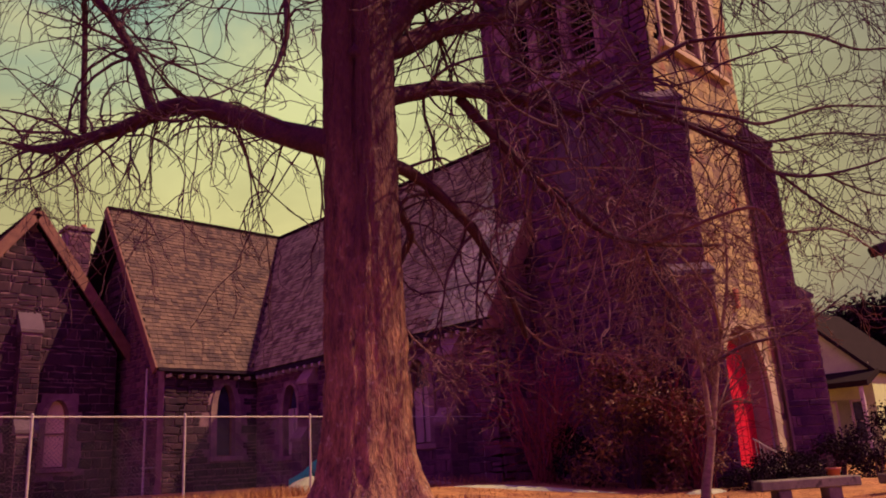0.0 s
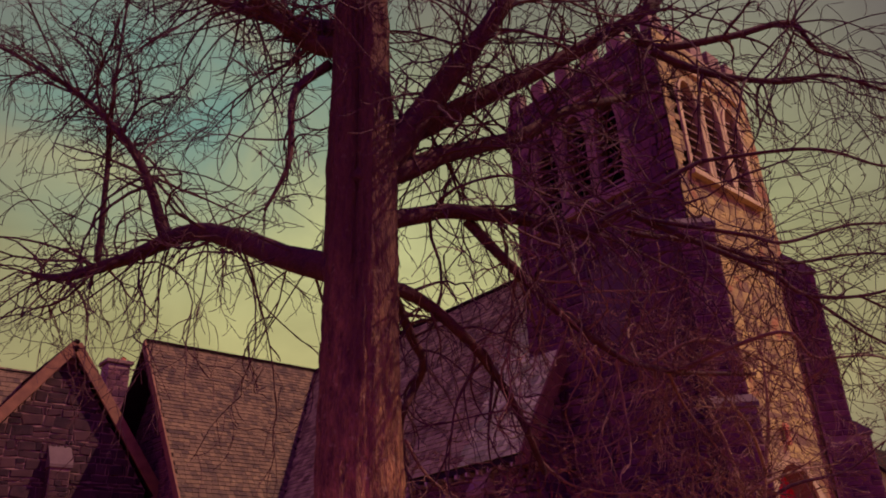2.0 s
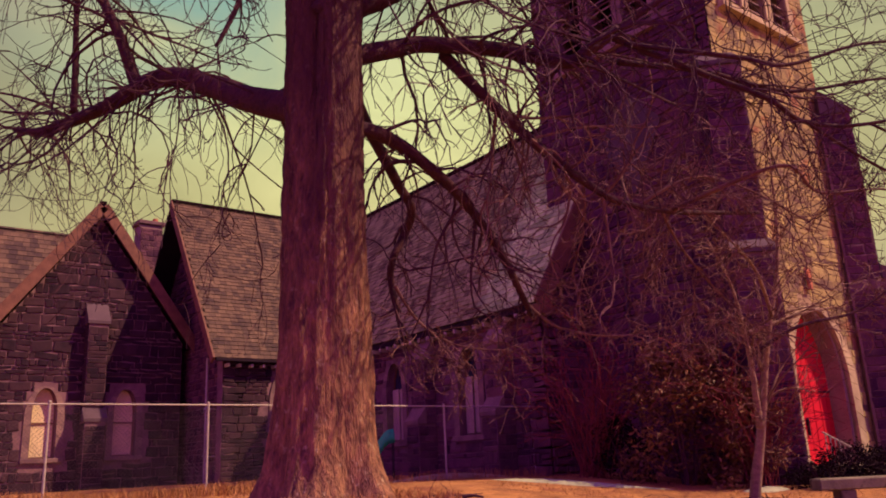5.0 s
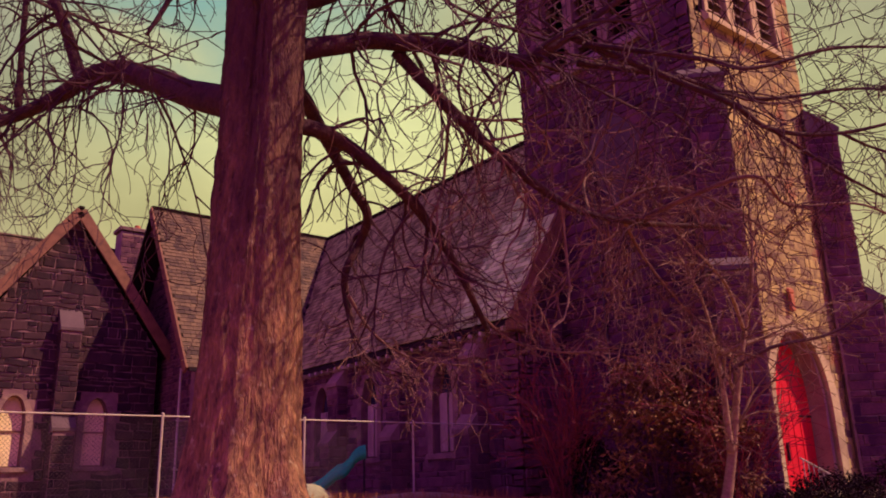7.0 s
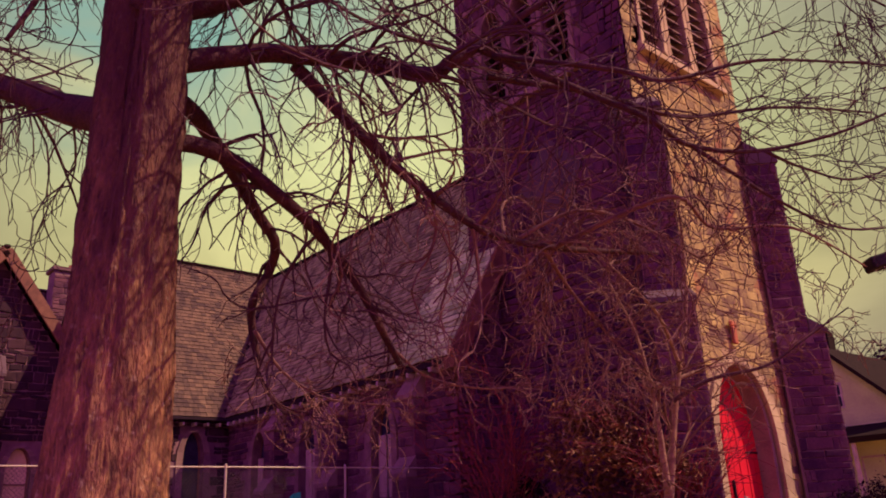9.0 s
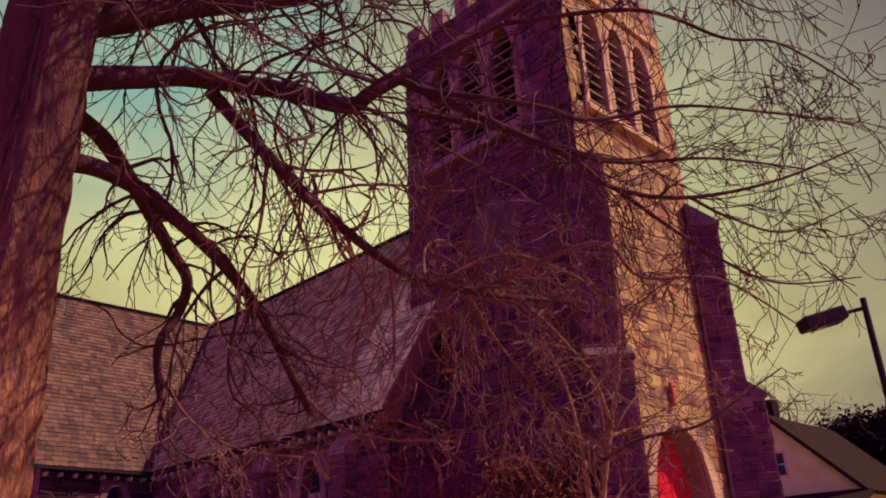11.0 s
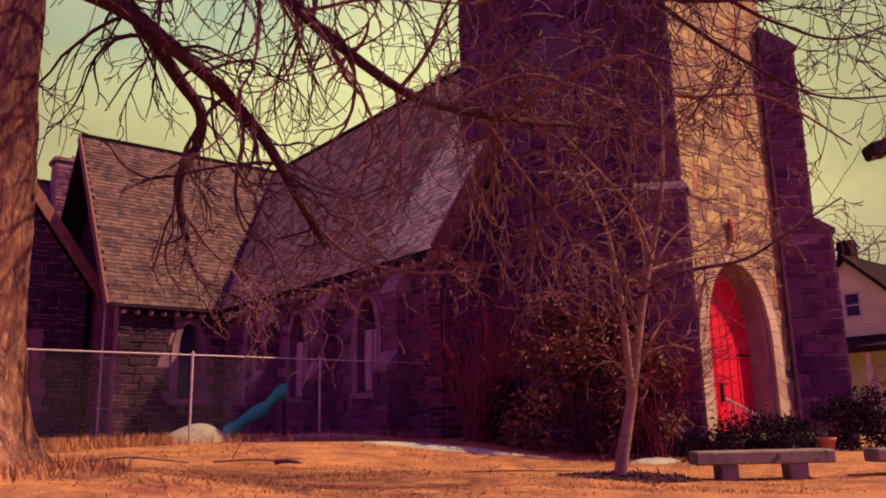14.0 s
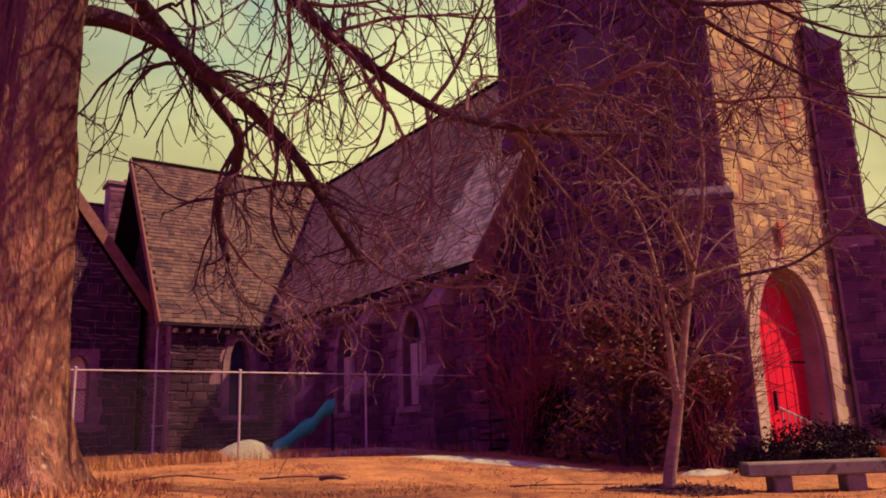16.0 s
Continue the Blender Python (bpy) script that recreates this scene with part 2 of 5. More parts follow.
def paint_crown_shade(m, low, high, upper):
    """Crown shade put into the bark colour: ragged streaks, darker from foot to limbs."""
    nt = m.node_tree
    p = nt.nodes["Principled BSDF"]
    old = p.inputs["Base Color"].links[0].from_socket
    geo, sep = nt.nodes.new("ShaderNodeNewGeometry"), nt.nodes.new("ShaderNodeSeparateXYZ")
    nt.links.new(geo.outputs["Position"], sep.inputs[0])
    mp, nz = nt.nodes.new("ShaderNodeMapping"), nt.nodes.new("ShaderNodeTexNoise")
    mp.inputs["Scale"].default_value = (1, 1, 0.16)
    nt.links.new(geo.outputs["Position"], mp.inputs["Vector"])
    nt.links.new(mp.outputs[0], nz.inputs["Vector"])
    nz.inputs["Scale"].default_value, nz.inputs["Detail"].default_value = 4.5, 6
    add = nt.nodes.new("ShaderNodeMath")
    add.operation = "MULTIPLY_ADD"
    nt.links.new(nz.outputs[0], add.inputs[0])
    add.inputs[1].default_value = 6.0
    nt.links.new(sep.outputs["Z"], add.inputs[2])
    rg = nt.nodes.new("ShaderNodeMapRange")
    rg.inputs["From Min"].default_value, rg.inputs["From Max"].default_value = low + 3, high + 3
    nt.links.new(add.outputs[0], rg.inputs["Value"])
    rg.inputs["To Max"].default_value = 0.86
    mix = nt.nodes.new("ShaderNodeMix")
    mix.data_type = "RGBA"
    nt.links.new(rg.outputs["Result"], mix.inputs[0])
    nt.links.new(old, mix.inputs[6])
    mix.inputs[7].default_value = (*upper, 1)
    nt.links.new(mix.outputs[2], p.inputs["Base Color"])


paint_crown_shade(M_BARK, 1.0, 4.4, (0.06, 0.018, 0.03))
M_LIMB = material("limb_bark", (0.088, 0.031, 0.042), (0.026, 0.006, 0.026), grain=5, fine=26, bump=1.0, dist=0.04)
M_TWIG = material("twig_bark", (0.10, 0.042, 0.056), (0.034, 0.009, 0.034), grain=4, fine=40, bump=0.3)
# Paler twig bark with sunlight put into its colour.
M_TWIG_SUNLIT = material("sunlit_twig_bark", (0.25, 0.135, 0.125), (0.09, 0.036, 0.055), grain=4, fine=40, bump=0.3)
M_SAPLING = material("young_bark", (0.38, 0.27, 0.19), (0.15, 0.085, 0.075), grain=5, fine=40, bump=0.4, stretch=(1, 1, 2.5))
M_GRASS = material("dry_lawn", (0.58, 0.30, 0.095), (0.17, 0.075, 0.032), rough=0.95, grain=1.6, fine=9, bump=0.9, dist=0.05, spots=((0.24, 0.09, 0.045), 1.1, 0.58))
M_SAPLING_TWIG = material("young_twig_bark", (0.26, 0.16, 0.12), (0.10, 0.05, 0.05), grain=4, fine=40, bump=0.2)
M_STRAW = material("dry_grass", (0.56, 0.31, 0.11), (0.20, 0.09, 0.035), rough=0.9, grain=3, fine=30, bump=0, island=0.5)
M_CONCRETE = material("weathered_concrete", (0.27, 0.25, 0.17), (0.12, 0.10, 0.08), grain=3, fine=30, bump=0.4, spots=((0.08, 0.065, 0.05), 4.0, 0.58))
M_PALE = material("pale_path", (0.52, 0.60, 0.36), (0.34, 0.38, 0.24), grain=3, fine=30, bump=0.25)
M_TEAL = material("teal_plastic", (0.006, 0.80, 0.27), (0.004, 0.58, 0.20), rough=0.4, grain=2, fine=30, bump=0.03, spec=0.3)
M_CLAY = material("terracotta", (0.50, 0.19, 0.10), (0.32, 0.11, 0.06), grain=5, fine=40, bump=0.15)
M_LEAF = material("shrub_leaf", (0.26, 0.14, 0.05), (0.09, 0.036, 0.032), rough=0.55, grain=2, fine=20, bump=0, island=0.4)
M_JUNIPER = material("juniper_leaf", (0.026, 0.013, 0.019), (0.010, 0.004, 0.011), rough=0.9, spec=0.1, grain=2, fine=20, bump=0, island=0.4)
M_REDTWIG = material("red_twig", (0.27, 0.048, 0.055), (0.12, 0.02, 0.035), grain=4, fine=30, bump=0, island=0.4)
M_SIDING = material("white_siding", (0.62, 0.80, 0.32), (0.46, 0.56, 0.25), rough=0.7, grain=1, fine=12, bump=0.1)
M_SHINGLE = material("asphalt_roof", (0.026, 0.017, 0.016), (0.013, 0.008, 0.009), rough=0.95, spec=0.1, grain=2, fine=20, bump=0.3)
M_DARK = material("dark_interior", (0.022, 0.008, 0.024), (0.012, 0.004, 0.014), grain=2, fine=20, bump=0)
# Pale yellow puts the sky's reflection into the colour of the wing's panes.
M_SKY_PANE = material("sky_reflection_pane", (0.85, 0.76, 0.42), (0.62, 0.52, 0.30), rough=0.4, grain=1.5, fine=12, bump=0.05)
M_PANEL = material("grey_slab", (0.13, 0.09, 0.11), (0.08, 0.05, 0.07), grain=1.5, fine=14, bump=0.15)
M_GLASS = material("leaded_glass", (0.05, 0.06, 0.10), (0.02, 0.02, 0.04), rough=0.12, grain=3, fine=14, bump=0.05, spec=0.6)


# ---- helpers for meshes ----
def mesh_of(verts, faces, name="mesh"):
    me = bpy.data.meshes.new(name)
    me.from_pydata([tuple(v) for v in verts], [], faces)
    me.update()
    return me


def part(name, data, mat, parent=None, label="", smooth=False):
    """Links a bmesh or mesh as one object, under a thing or part."""
    if isinstance(data, bmesh.types.BMesh):
        me = bpy.data.meshes.new(name)
        data.to_mesh(me)
        data.free()
    else:
        me = data
    if mat and not me.materials:
        me.materials.append(mat)
    if smooth:
        me.polygons.foreach_set("use_smooth", [True] * len(me.polygons))
    ob = new(name, me)
    if parent:
        ob.parent = parent
    if label:
        ob["label"] = label
    return ob


def thing(name, label, category, at=(0, 0, 0), group="", kind=""):
    e = new(name)
    e.location = at
    e.empty_display_size = 0.2
    return tagged(e, label, category, group, kind)


def bm_box(bm, lo, hi, bevel=0.0):
    r = bmesh.ops.create_cube(bm, size=1.0)
    lo, hi = Vector(lo), Vector(hi)
    for v in r["verts"]:
        v.co = Vector([(lo[i] + hi[i]) / 2 + v.co[i] * (hi[i] - lo[i]) for i in range(3)])
    if bevel:
        es = list({e for v in r["verts"] for e in v.link_edges})
        bmesh.ops.bevel(bm, geom=es, offset=bevel, segments=1, affect="EDGES")


def box_mesh(lo, hi, bevel=0.0):
    bm = bmesh.new()
    bm_box(bm, lo, hi, bevel)
    return bm


def tube(points, radii, sides=8, cap=True):
    """Vertices and faces of a tapered tube along points."""
    vs, fs = [], []
    pts = [Vector(p) for p in points]
    up = None
    for i, p in enumerate(pts):
        d = (pts[min(i + 1, len(pts) - 1)] - pts[max(i - 1, 0)])
        d = d.normalized() if d.length > 1e-6 else Vector((0, 0, 1))
        if up is None:
            up = d.orthogonal().normalized()
        up = (up - d * up.dot(d))
        up = up.normalized() if up.length > 1e-5 else d.orthogonal().normalized()
        side = d.cross(up)
        for k in range(sides):
            a = 2 * math.pi * k / sides
            vs.append(p + (up * math.cos(a) + side * math.sin(a)) * radii[i])
    for i in range(len(pts) - 1):
        for k in range(sides):
            a, b = i * sides + k, i * sides + (k + 1) % sides
            fs.append((a, b, b + sides, a + sides))
    if cap and sides > 3:
        fs.append(tuple(range(sides))[::-1])
        fs.append(tuple(range((len(pts) - 1) * sides, len(pts) * sides)))
    return vs, fs


class Pile:
    """Gathers many small pieces into one mesh."""

    def __init__(self):
        self.v, self.f = [], []

    def add(self, vs, fs):
        n = len(self.v)
        self.v.extend(vs)
        self.f.extend(tuple(i + n for i in f) for f in fs)

    def mesh(self, name="pile"):
        return mesh_of(self.v, self.f, name)


def smooth_line(pts, per=6):
    """A Catmull-Rom line through points."""
    pts = [Vector(p) for p in pts]
    out = []
    for i in range(len(pts) - 1):
        p0, p1, p2, p3 = pts[max(i - 1, 0)], pts[i], pts[i + 1], pts[min(i + 2, len(pts) - 1)]
        for k in range(per):
            t = k / per
            out.append(0.5 * ((2 * p1) + (p2 - p0) * t + (2 * p0 - 5 * p1 + 4 * p2 - p3) * t * t + (3 * p1 - p0 - 3 * p2 + p3) * t ** 3))
    out.append(pts[-1])
    return out


def inside(poly, x, y):
    c, j = False, len(poly) - 1
    for i in range(len(poly)):
        (xi, yi), (xj, yj) = poly[i], poly[j]
        if (yi > y) != (yj > y) and x < (xj - xi) * (y - yi) / (yj - yi) + xi:
            c = not c
        j = i
    return c


def lancet(cx, w, z0, spring, apex, n=7):
    """A pointed arch, counter-clockwise from its lower left."""
    h, r = w / 2, []
    r.append((cx - h, z0))
    r.append((cx + h, z0))
    for i in range(n + 1):
        t = i / n
        r.append((cx + h * (1 - t ** 1.7), spring + (apex - spring) * math.sin(t * math.pi / 2) ** 0.9 if t < 1 else apex))
    for i in range(n - 1, -1, -1):
        t = i / n
        r.append((cx - h * (1 - t ** 1.7), spring + (apex - spring) * math.sin(t * math.pi / 2) ** 0.9 if t else spring))
    return r


def slab(outer, holes, fr, thick):
    """A wall with openings: outlines (u, z) in the frame fr, from its outer face inwards (local y)."""
    co, ed = [], []
    for loop in [outer, *holes]:
        k = len(co)
        co += [Vector(p) for p in loop]
        ed += [(k + i, k + (i + 1) % len(loop)) for i in range(len(loop))]
    pts, _, tris, *_ = geometry.delaunay_2d_cdt(co, ed, [], 0, 1e-5)
    bm = bmesh.new()
    vs = [bm.verts.new((p.x, 0, p.y)) for p in pts]
    for t in tris:
        cx, cz = sum(pts[i].x for i in t) / 3, sum(pts[i].y for i in t) / 3
        if inside(outer, cx, cz) and not any(inside(h, cx, cz) for h in holes):
            bm.faces.new([vs[i] for i in t])
    r = bmesh.ops.extrude_face_region(bm, geom=bm.faces[:])
    bmesh.ops.translate(bm, vec=(0, thick, 0), verts=[g for g in r["geom"] if isinstance(g, bmesh.types.BMVert)])
    bmesh.ops.recalc_face_normals(bm, faces=bm.faces[:])
    bm.transform(fr)
    return bm


def grown(poly, d):
    """The outline moved outwards by d."""
    cx = sum(p[0] for p in poly) / len(poly)
    cz = sum(p[1] for p in poly) / len(poly)
    hx = max(abs(p[0] - cx) for p in poly)
    hz = max(abs(p[1] - cz) for p in poly)
    return [(cx + (x - cx) * (1 + d / hx), cz + (z - cz) * (1 + d / hz)) for x, z in poly]


def stone_shape(seed):
    """A rough stone in the unit box, its outer face towards -y."""
    r = random.Random(seed)
    vs = []
    for y, k in ((0.0, 0.5), (-0.6, 0.49), (-1.0, 0.40)):
        for sx, sz in ((-1, -1), (1, -1), (1, 1), (-1, 1)):
            j = 0.09 if y else 0.0
            vs.append((sx * k + r.uniform(-j, j), y * r.uniform(0.8, 1.1), sz * k + r.uniform(-j, j)))
    fs = []
    for lvl in (0, 4):
        for k in range(4):
            fs.append((lvl + k, lvl + (k + 1) % 4, lvl + 4 + (k + 1) % 4, lvl + 4 + k))
    fs.append((8, 9, 10, 11))
    return vs, fs


STONES = [stone_shape(i) for i in range(8)]


def crossings(poly, z):
    """Where a level line meets an outline."""
    out = []
    for (x0, z0), (x1, z1) in zip(poly, poly[1:] + poly[:1]):
        if (z0 > z) != (z1 > z):
            out.append(x0 + (x1 - x0) * (z - z0) / (z1 - z0))
    return sorted(out)


def stone_cells(outer, holes, rng, course=0.24, length=0.42, rough=0.5, margin=0.0, rest=None):
    """Cells (u, z, w, h) of coursed rubble that fill an outline."""
    us, zs = [p[0] for p in outer], [p[1] for p in outer]
    z = min(zs)
    blocked = [grown(hh, margin if k == 0 or rest is None else rest) for k, hh in enumerate(holes)]
    out = []
    while z < max(zs):
        h = course * rng.uniform(1 - rough * 0.6, 1 + rough * 0.6)
        cuts = crossings(outer, min(z + h / 2, max(zs) - 0.01))
        if len(cuts) < 2:
            z += h
            continue
        left, right = cuts[0] + 0.01, cuts[-1] - 0.01
        u = left
        while u < right - 0.1:
            w = length * rng.uniform(1 - rough, 1 + rough)
            if u + w > right - 0.14:
                w = right - u
            split = rng.random() < 0.22 and h > course
            for part_z, part_h in (((z, h * 0.5), (z + h * 0.5, h * 0.5)) if split else ((z, h),)):
                corners = [(u + w * a, part_z + part_h * b) for a in (0.06, 0.5, 0.94) for b in (0.08, 0.92)]
                if part_z + part_h < max(zs) + 0.02 and not any(inside(b, *c) for b in blocked for c in corners):
                    out.append((u + w / 2, part_z + part_h / 2, w, part_h))
            u += w
        z += h
    return out


def lay_stones(owner, fr, outer, holes, mat_piece, mat_rest, seed, singles=300, first=None, proud=0.05, joint=0.02, tilt=0.03, **kw):
    """Stones on a wall face: some as pieces of their own, the others in one mesh."""
    rng = random.Random(seed)
    cells = stone_cells(outer, holes, rng, **kw)
    if first:
        cells.sort(key=lambda c: abs(c[0] - first[0]) + 0.7 * abs(c[1] - first[1]))
    meshes = []
    for vs, fs in STONES:
        me = mesh_of(vs, fs, "stone")
        me.materials.append(mat_piece)
        meshes.append(me)
    pile = Pile()
    for i, (u, z, w, h) in enumerate(cells):
        sc = Matrix.Diagonal((w - joint, proud * rng.uniform(0.5, 1.3), h - joint, 1))
        m = fr @ Matrix.Translation((u, 0, z)) @ Matrix.Rotation(rng.uniform(-tilt, tilt), 4, "Y") @ sc
        if i < singles:
            ob = new("stone", meshes[i % 8])
            ob.parent = owner
            ob.matrix_local = m
        else:
            vs, fs = STONES[i % 8]
            pile.add([m @ Vector(v) for v in vs], fs)
    if pile.v:
        tagged(part("stonework", pile.mesh(), mat_rest, owner), kind="stuff")


def slates(owner, o, u, v, outline, seed, mat_piece, mat_rest, singles=0, first=None, wide=0.27, tall=0.22, pale=None):
    """Courses of slates on the roof plane o + a*u + b*v (b up the slope)."""
    rng = random.Random(seed)
    o, u, v = Vector(o), Vector(u).normalized(), Vector(v).normalized()
    n = u.cross(v).normalized()
    if n.z < 0:
        n = -n
    amin, amax = min(p[0] for p in outline), max(p[0] for p in outline)
    bmin, bmax = min(p[1] for p in outline), max(p[1] for p in outline)
    cells, row, b = [], 0, bmin
    while b < bmax:
        a = amin - wide * (0.5 if row % 2 else 0) - rng.uniform(0, 0.05)
        while a < amax:
            w = wide * rng.uniform(0.75, 1.2)
            if inside(outline, a + w / 2, min(b + tall * 0.5, bmax - 0.01)):
                cells.append((max(a, amin), b, min(a + w, amax) - max(a, amin)))
            a += w
        b += tall
        row += 1
    if first:
        cells.sort(key=lambda c: abs(c[0] - first[0]) + abs(c[1] - first[1]))
    base_v = [(0, 0, 0.02), (1, 0, 0.02), (1, 1, 0.0), (0, 1, 0.0), (0, 0, 0.0), (1, 0, 0.0)]
    base_f = [(0, 1, 2, 3), (4, 5, 1, 0), (5, 2, 1), (4, 0, 3)]
    me = mesh_of(base_v, base_f, "slate")
    me.materials.append(mat_piece)
    me_pale = mesh_of(base_v, base_f, "slate")
    me_pale.materials.append(pale[1] if pale else mat_piece)
    fr = Matrix((( u.x, v.x, n.x, o.x), (u.y, v.y, n.y, o.y), (u.z, v.z, n.z, o.z), (0, 0, 0, 1)))
    flip = fr.to_3x3().determinant() < 0
    pile, pile_pale = Pile(), Pile()
    for i, (a, b, w) in enumerate(cells):
        m = fr @ Matrix.Translation((a, b, rng.uniform(0, 0.008))) @ Matrix.Diagonal((max(w - 0.012, 0.02), tall * 1.12, rng.uniform(0.8, 1.6), 1))
        is_pale = pale and pale[0](a, b, rng)
        if i < singles:
            ob = new("slate", me_pale if is_pale else me)
            ob.parent = owner
            ob.matrix_local = m
        else:
            fs = [f[::-1] for f in base_f] if flip else base_f
            (pile_pale if is_pale else pile).add([m @ Vector(q) for q in base_v], fs)
    if pile.v:
        tagged(part("slating", pile.mesh(), mat_rest, owner), kind="stuff")
    if pile_pale.v:
        tagged(part("pale_slating", pile_pale.mesh(), pale[1], owner, "paler grey-green slates by the gable"), kind="stuff")


def arch_blocks(owner, fr, poly, width, depth, mat, name="arch_stone", skip=1, y0=0.0):
    """Cut stones round an opening, one block for each stretch of its outline but the sill."""
    outer = grown(poly, width)
    n = len(poly)
    for i in range(skip, n):
        a, b = i, (i + 1) % n
        quad = [poly[a], poly[b], outer[b], outer[a]]
        length = math.hypot(poly[b][0] - poly[a][0], poly[b][1] - poly[a][1])
        if length < 0.02:
            continue
        count = max(1, round(length / 0.4))
        for k in range(count):
            f0, f1 = (k + 0.02) / count, (k + 0.98) / count
            pp = []
            for s, e in ((0, 1), (3, 2)):
                for f in (f0, f1):
                    pp.append((quad[s][0] + (quad[e][0] - quad[s][0]) * f, quad[s][1] + (quad[e][1] - quad[s][1]) * f))
            p = [pp[0], pp[1], pp[3], pp[2]]
            bm = bmesh.new()
            lo = [bm.verts.new((x, y0 - depth, z)) for x, z in p]
            hi = [bm.verts.new((x, y0 + 0.02, z)) for x, z in p]
            bm.faces.new(lo)
            bm.faces.new(hi)
            for j in range(4):
                bm.faces.new((lo[j], lo[(j + 1) % 4], hi[(j + 1) % 4], hi[j]))
            bmesh.ops.recalc_face_normals(bm, faces=bm.faces[:])
            bm.transform(fr)
            part(name, bm, mat, owner)


def facing_west(y):
    """Wall frame: u along +x, outer face towards -y."""
    return Matrix.Translation((0, y, 0))


def facing_north(x):
    """Wall frame: u along -y, outer face towards -x."""
    return Matrix.Translation((x, 0, 0)) @ Matrix.Rotation(-math.pi / 2, 4, "Z")


# ---- ground ----
HEIGHTS = [(7.57, 6.45, 0.40), (16.4, 7.1, -0.2), (17.8, 5.8, -0.28), (13.0, 15.5, 0.36), (16.0, 15.4, 0.35), (19.4, 15.6, 0.29), (14, 24.6, 0.46),
           (6.8, -1, -0.8), (1.5, -1, -0.7), (22, 8.5, -0.05), (0, 16, 0.6), (0, 7, 0.4), (26, 2, -0.5), (10, -8, -1.2), (12.2, 6.2, 0.10), (20, 24, 0.45)]


def ground_z(x, y):
    s = w = 0.0
    for px, py, pz in HEIGHTS:
        k = 1 / ((x - px) ** 2 + (y - py) ** 2 + 1.2) ** 1.6
        s += k * pz
        w += k
    far = min(1, max(0, (math.hypot(x - 12, y - 8) - 30) / 40))
    return (s / w) * (1 - far) - 0.3 * far


def build_ground():
    xs = [-900, -400, -180, -90, -50, -30] + [-22 + 0.5 * i for i in range(129)] + [55, 75, 120, 250, 500, 1000]
    ys = [-900, -400, -180, -90, -50, -30] + [-14 + 0.5 * i for i in range(101)] + [45, 60, 100, 200, 500, 1200]
    vs = [(x, y, ground_z(x, y) + 0.035 * noise.noise((x * 0.6, y * 0.6, 0)) + 0.015 * noise.noise((x * 2, y * 2, 3))) for y in ys for x in xs]
    n = len(xs)
    fs = [(j * n + i, j * n + i + 1, (j + 1) * n + i + 1, (j + 1) * n + i) for j in range(len(ys) - 1) for i in range(n - 1)]
    g = part("ground", mesh_of(vs, fs), M_GRASS, smooth=True)
    tagged(g, "dry orange winter lawn sloping up to the church", "lawn", kind="structure")


build_ground()
# ---- church: nave ----
EAVE_X, EAVE_Z, RIDGE_X, RIDGE_Z = 18.83, 5.05, 23.74, 12.88
T_EAVE_Y, T_RIDGE_Y = 27.75, 33.34


def roof_slab(owner, pts, thick=0.16, name="roof_deck", mat=None):
    """A roof plane of some thickness from its corners."""
    vs = [Vector(p) for p in pts]
    n = (vs[1] - vs[0]).cross(vs[2] - vs[0]).normalized()
    if n.z < 0:
        n = -n
    k = len(vs)
    low = [v - n * thick for v in vs]
    fs = [tuple(range(k)), tuple(range(k, 2 * k))[::-1]] + [(i, (i + 1) % k, k + (i + 1) % k, k + i) for i in range(k)]
    return part(name, mesh_of(vs + low, fs), mat or M_SHINGLE, owner)


def bar(owner, name, a, b, wide, deep, mat, across, label=""):
    """A board from a to b; across: the way of its width."""
    a, b, w = Vector(a), Vector(b), Vector(across).normalized()
    d = (b - a).normalized()
    t = d.cross(w).normalized()
    vs = []
    for p in (a, b):
        for i, j in ((-1, -1), (1, -1), (1, 1), (-1, 1)):
            vs.append(p + w * wide / 2 * i + t * deep / 2 * j)
    bm = bmesh.new()
    bv = [bm.verts.new(v) for v in vs]
    for f in ((0, 1, 2, 3), (7, 6, 5, 4), (0, 4, 5, 1), (1, 5, 6, 2), (2, 6, 7, 3), (3, 7, 4, 0)):
        bm.faces.new([bv[i] for i in f])
    bmesh.ops.recalc_face_normals(bm, faces=bm.faces[:])
    bmesh.ops.bevel(bm, geom=bm.edges[:], offset=min(wide, deep) * 0.12, segments=1, affect="EDGES")
    return part(name, bm, mat, owner, label)


def lancet_window(owner, fr, cx, w, z0, spring, apex, filling, trim, depth=0.30, sash=True):
    """Frame, panes and cut-stone surround of a pointed window."""
    hole = lancet(cx, w, z0, spring, apex)
    win = part("window", slab(hole, [], fr @ Matrix.Translation((0, depth, 0)), 0.03), filling, owner)
    ring = grown(hole, -0.06)
    part("window_frame", slab(hole, [ring], fr @ Matrix.Translation((0, depth - 0.05, 0)), 0.05), M_BOARD, win)
    if sash:
        bm = box_mesh((cx - w / 2 + 0.03, depth - 0.06, (z0 + apex) / 2 - 0.03), (cx + w / 2 - 0.03, depth, (z0 + apex) / 2 + 0.03))
        bm.transform(fr)
        part("sash_bar", bm, M_BOARD, win)
    arch_blocks(win, fr, hole, 0.26, 0.06, trim)
    bm = box_mesh((cx - w / 2 - 0.3, -0.14, z0 - 0.18), (cx + w / 2 + 0.3, 0.25, z0), 0.02)
    bm.transform(fr)
    part("sill", bm, trim, win)
    return hole


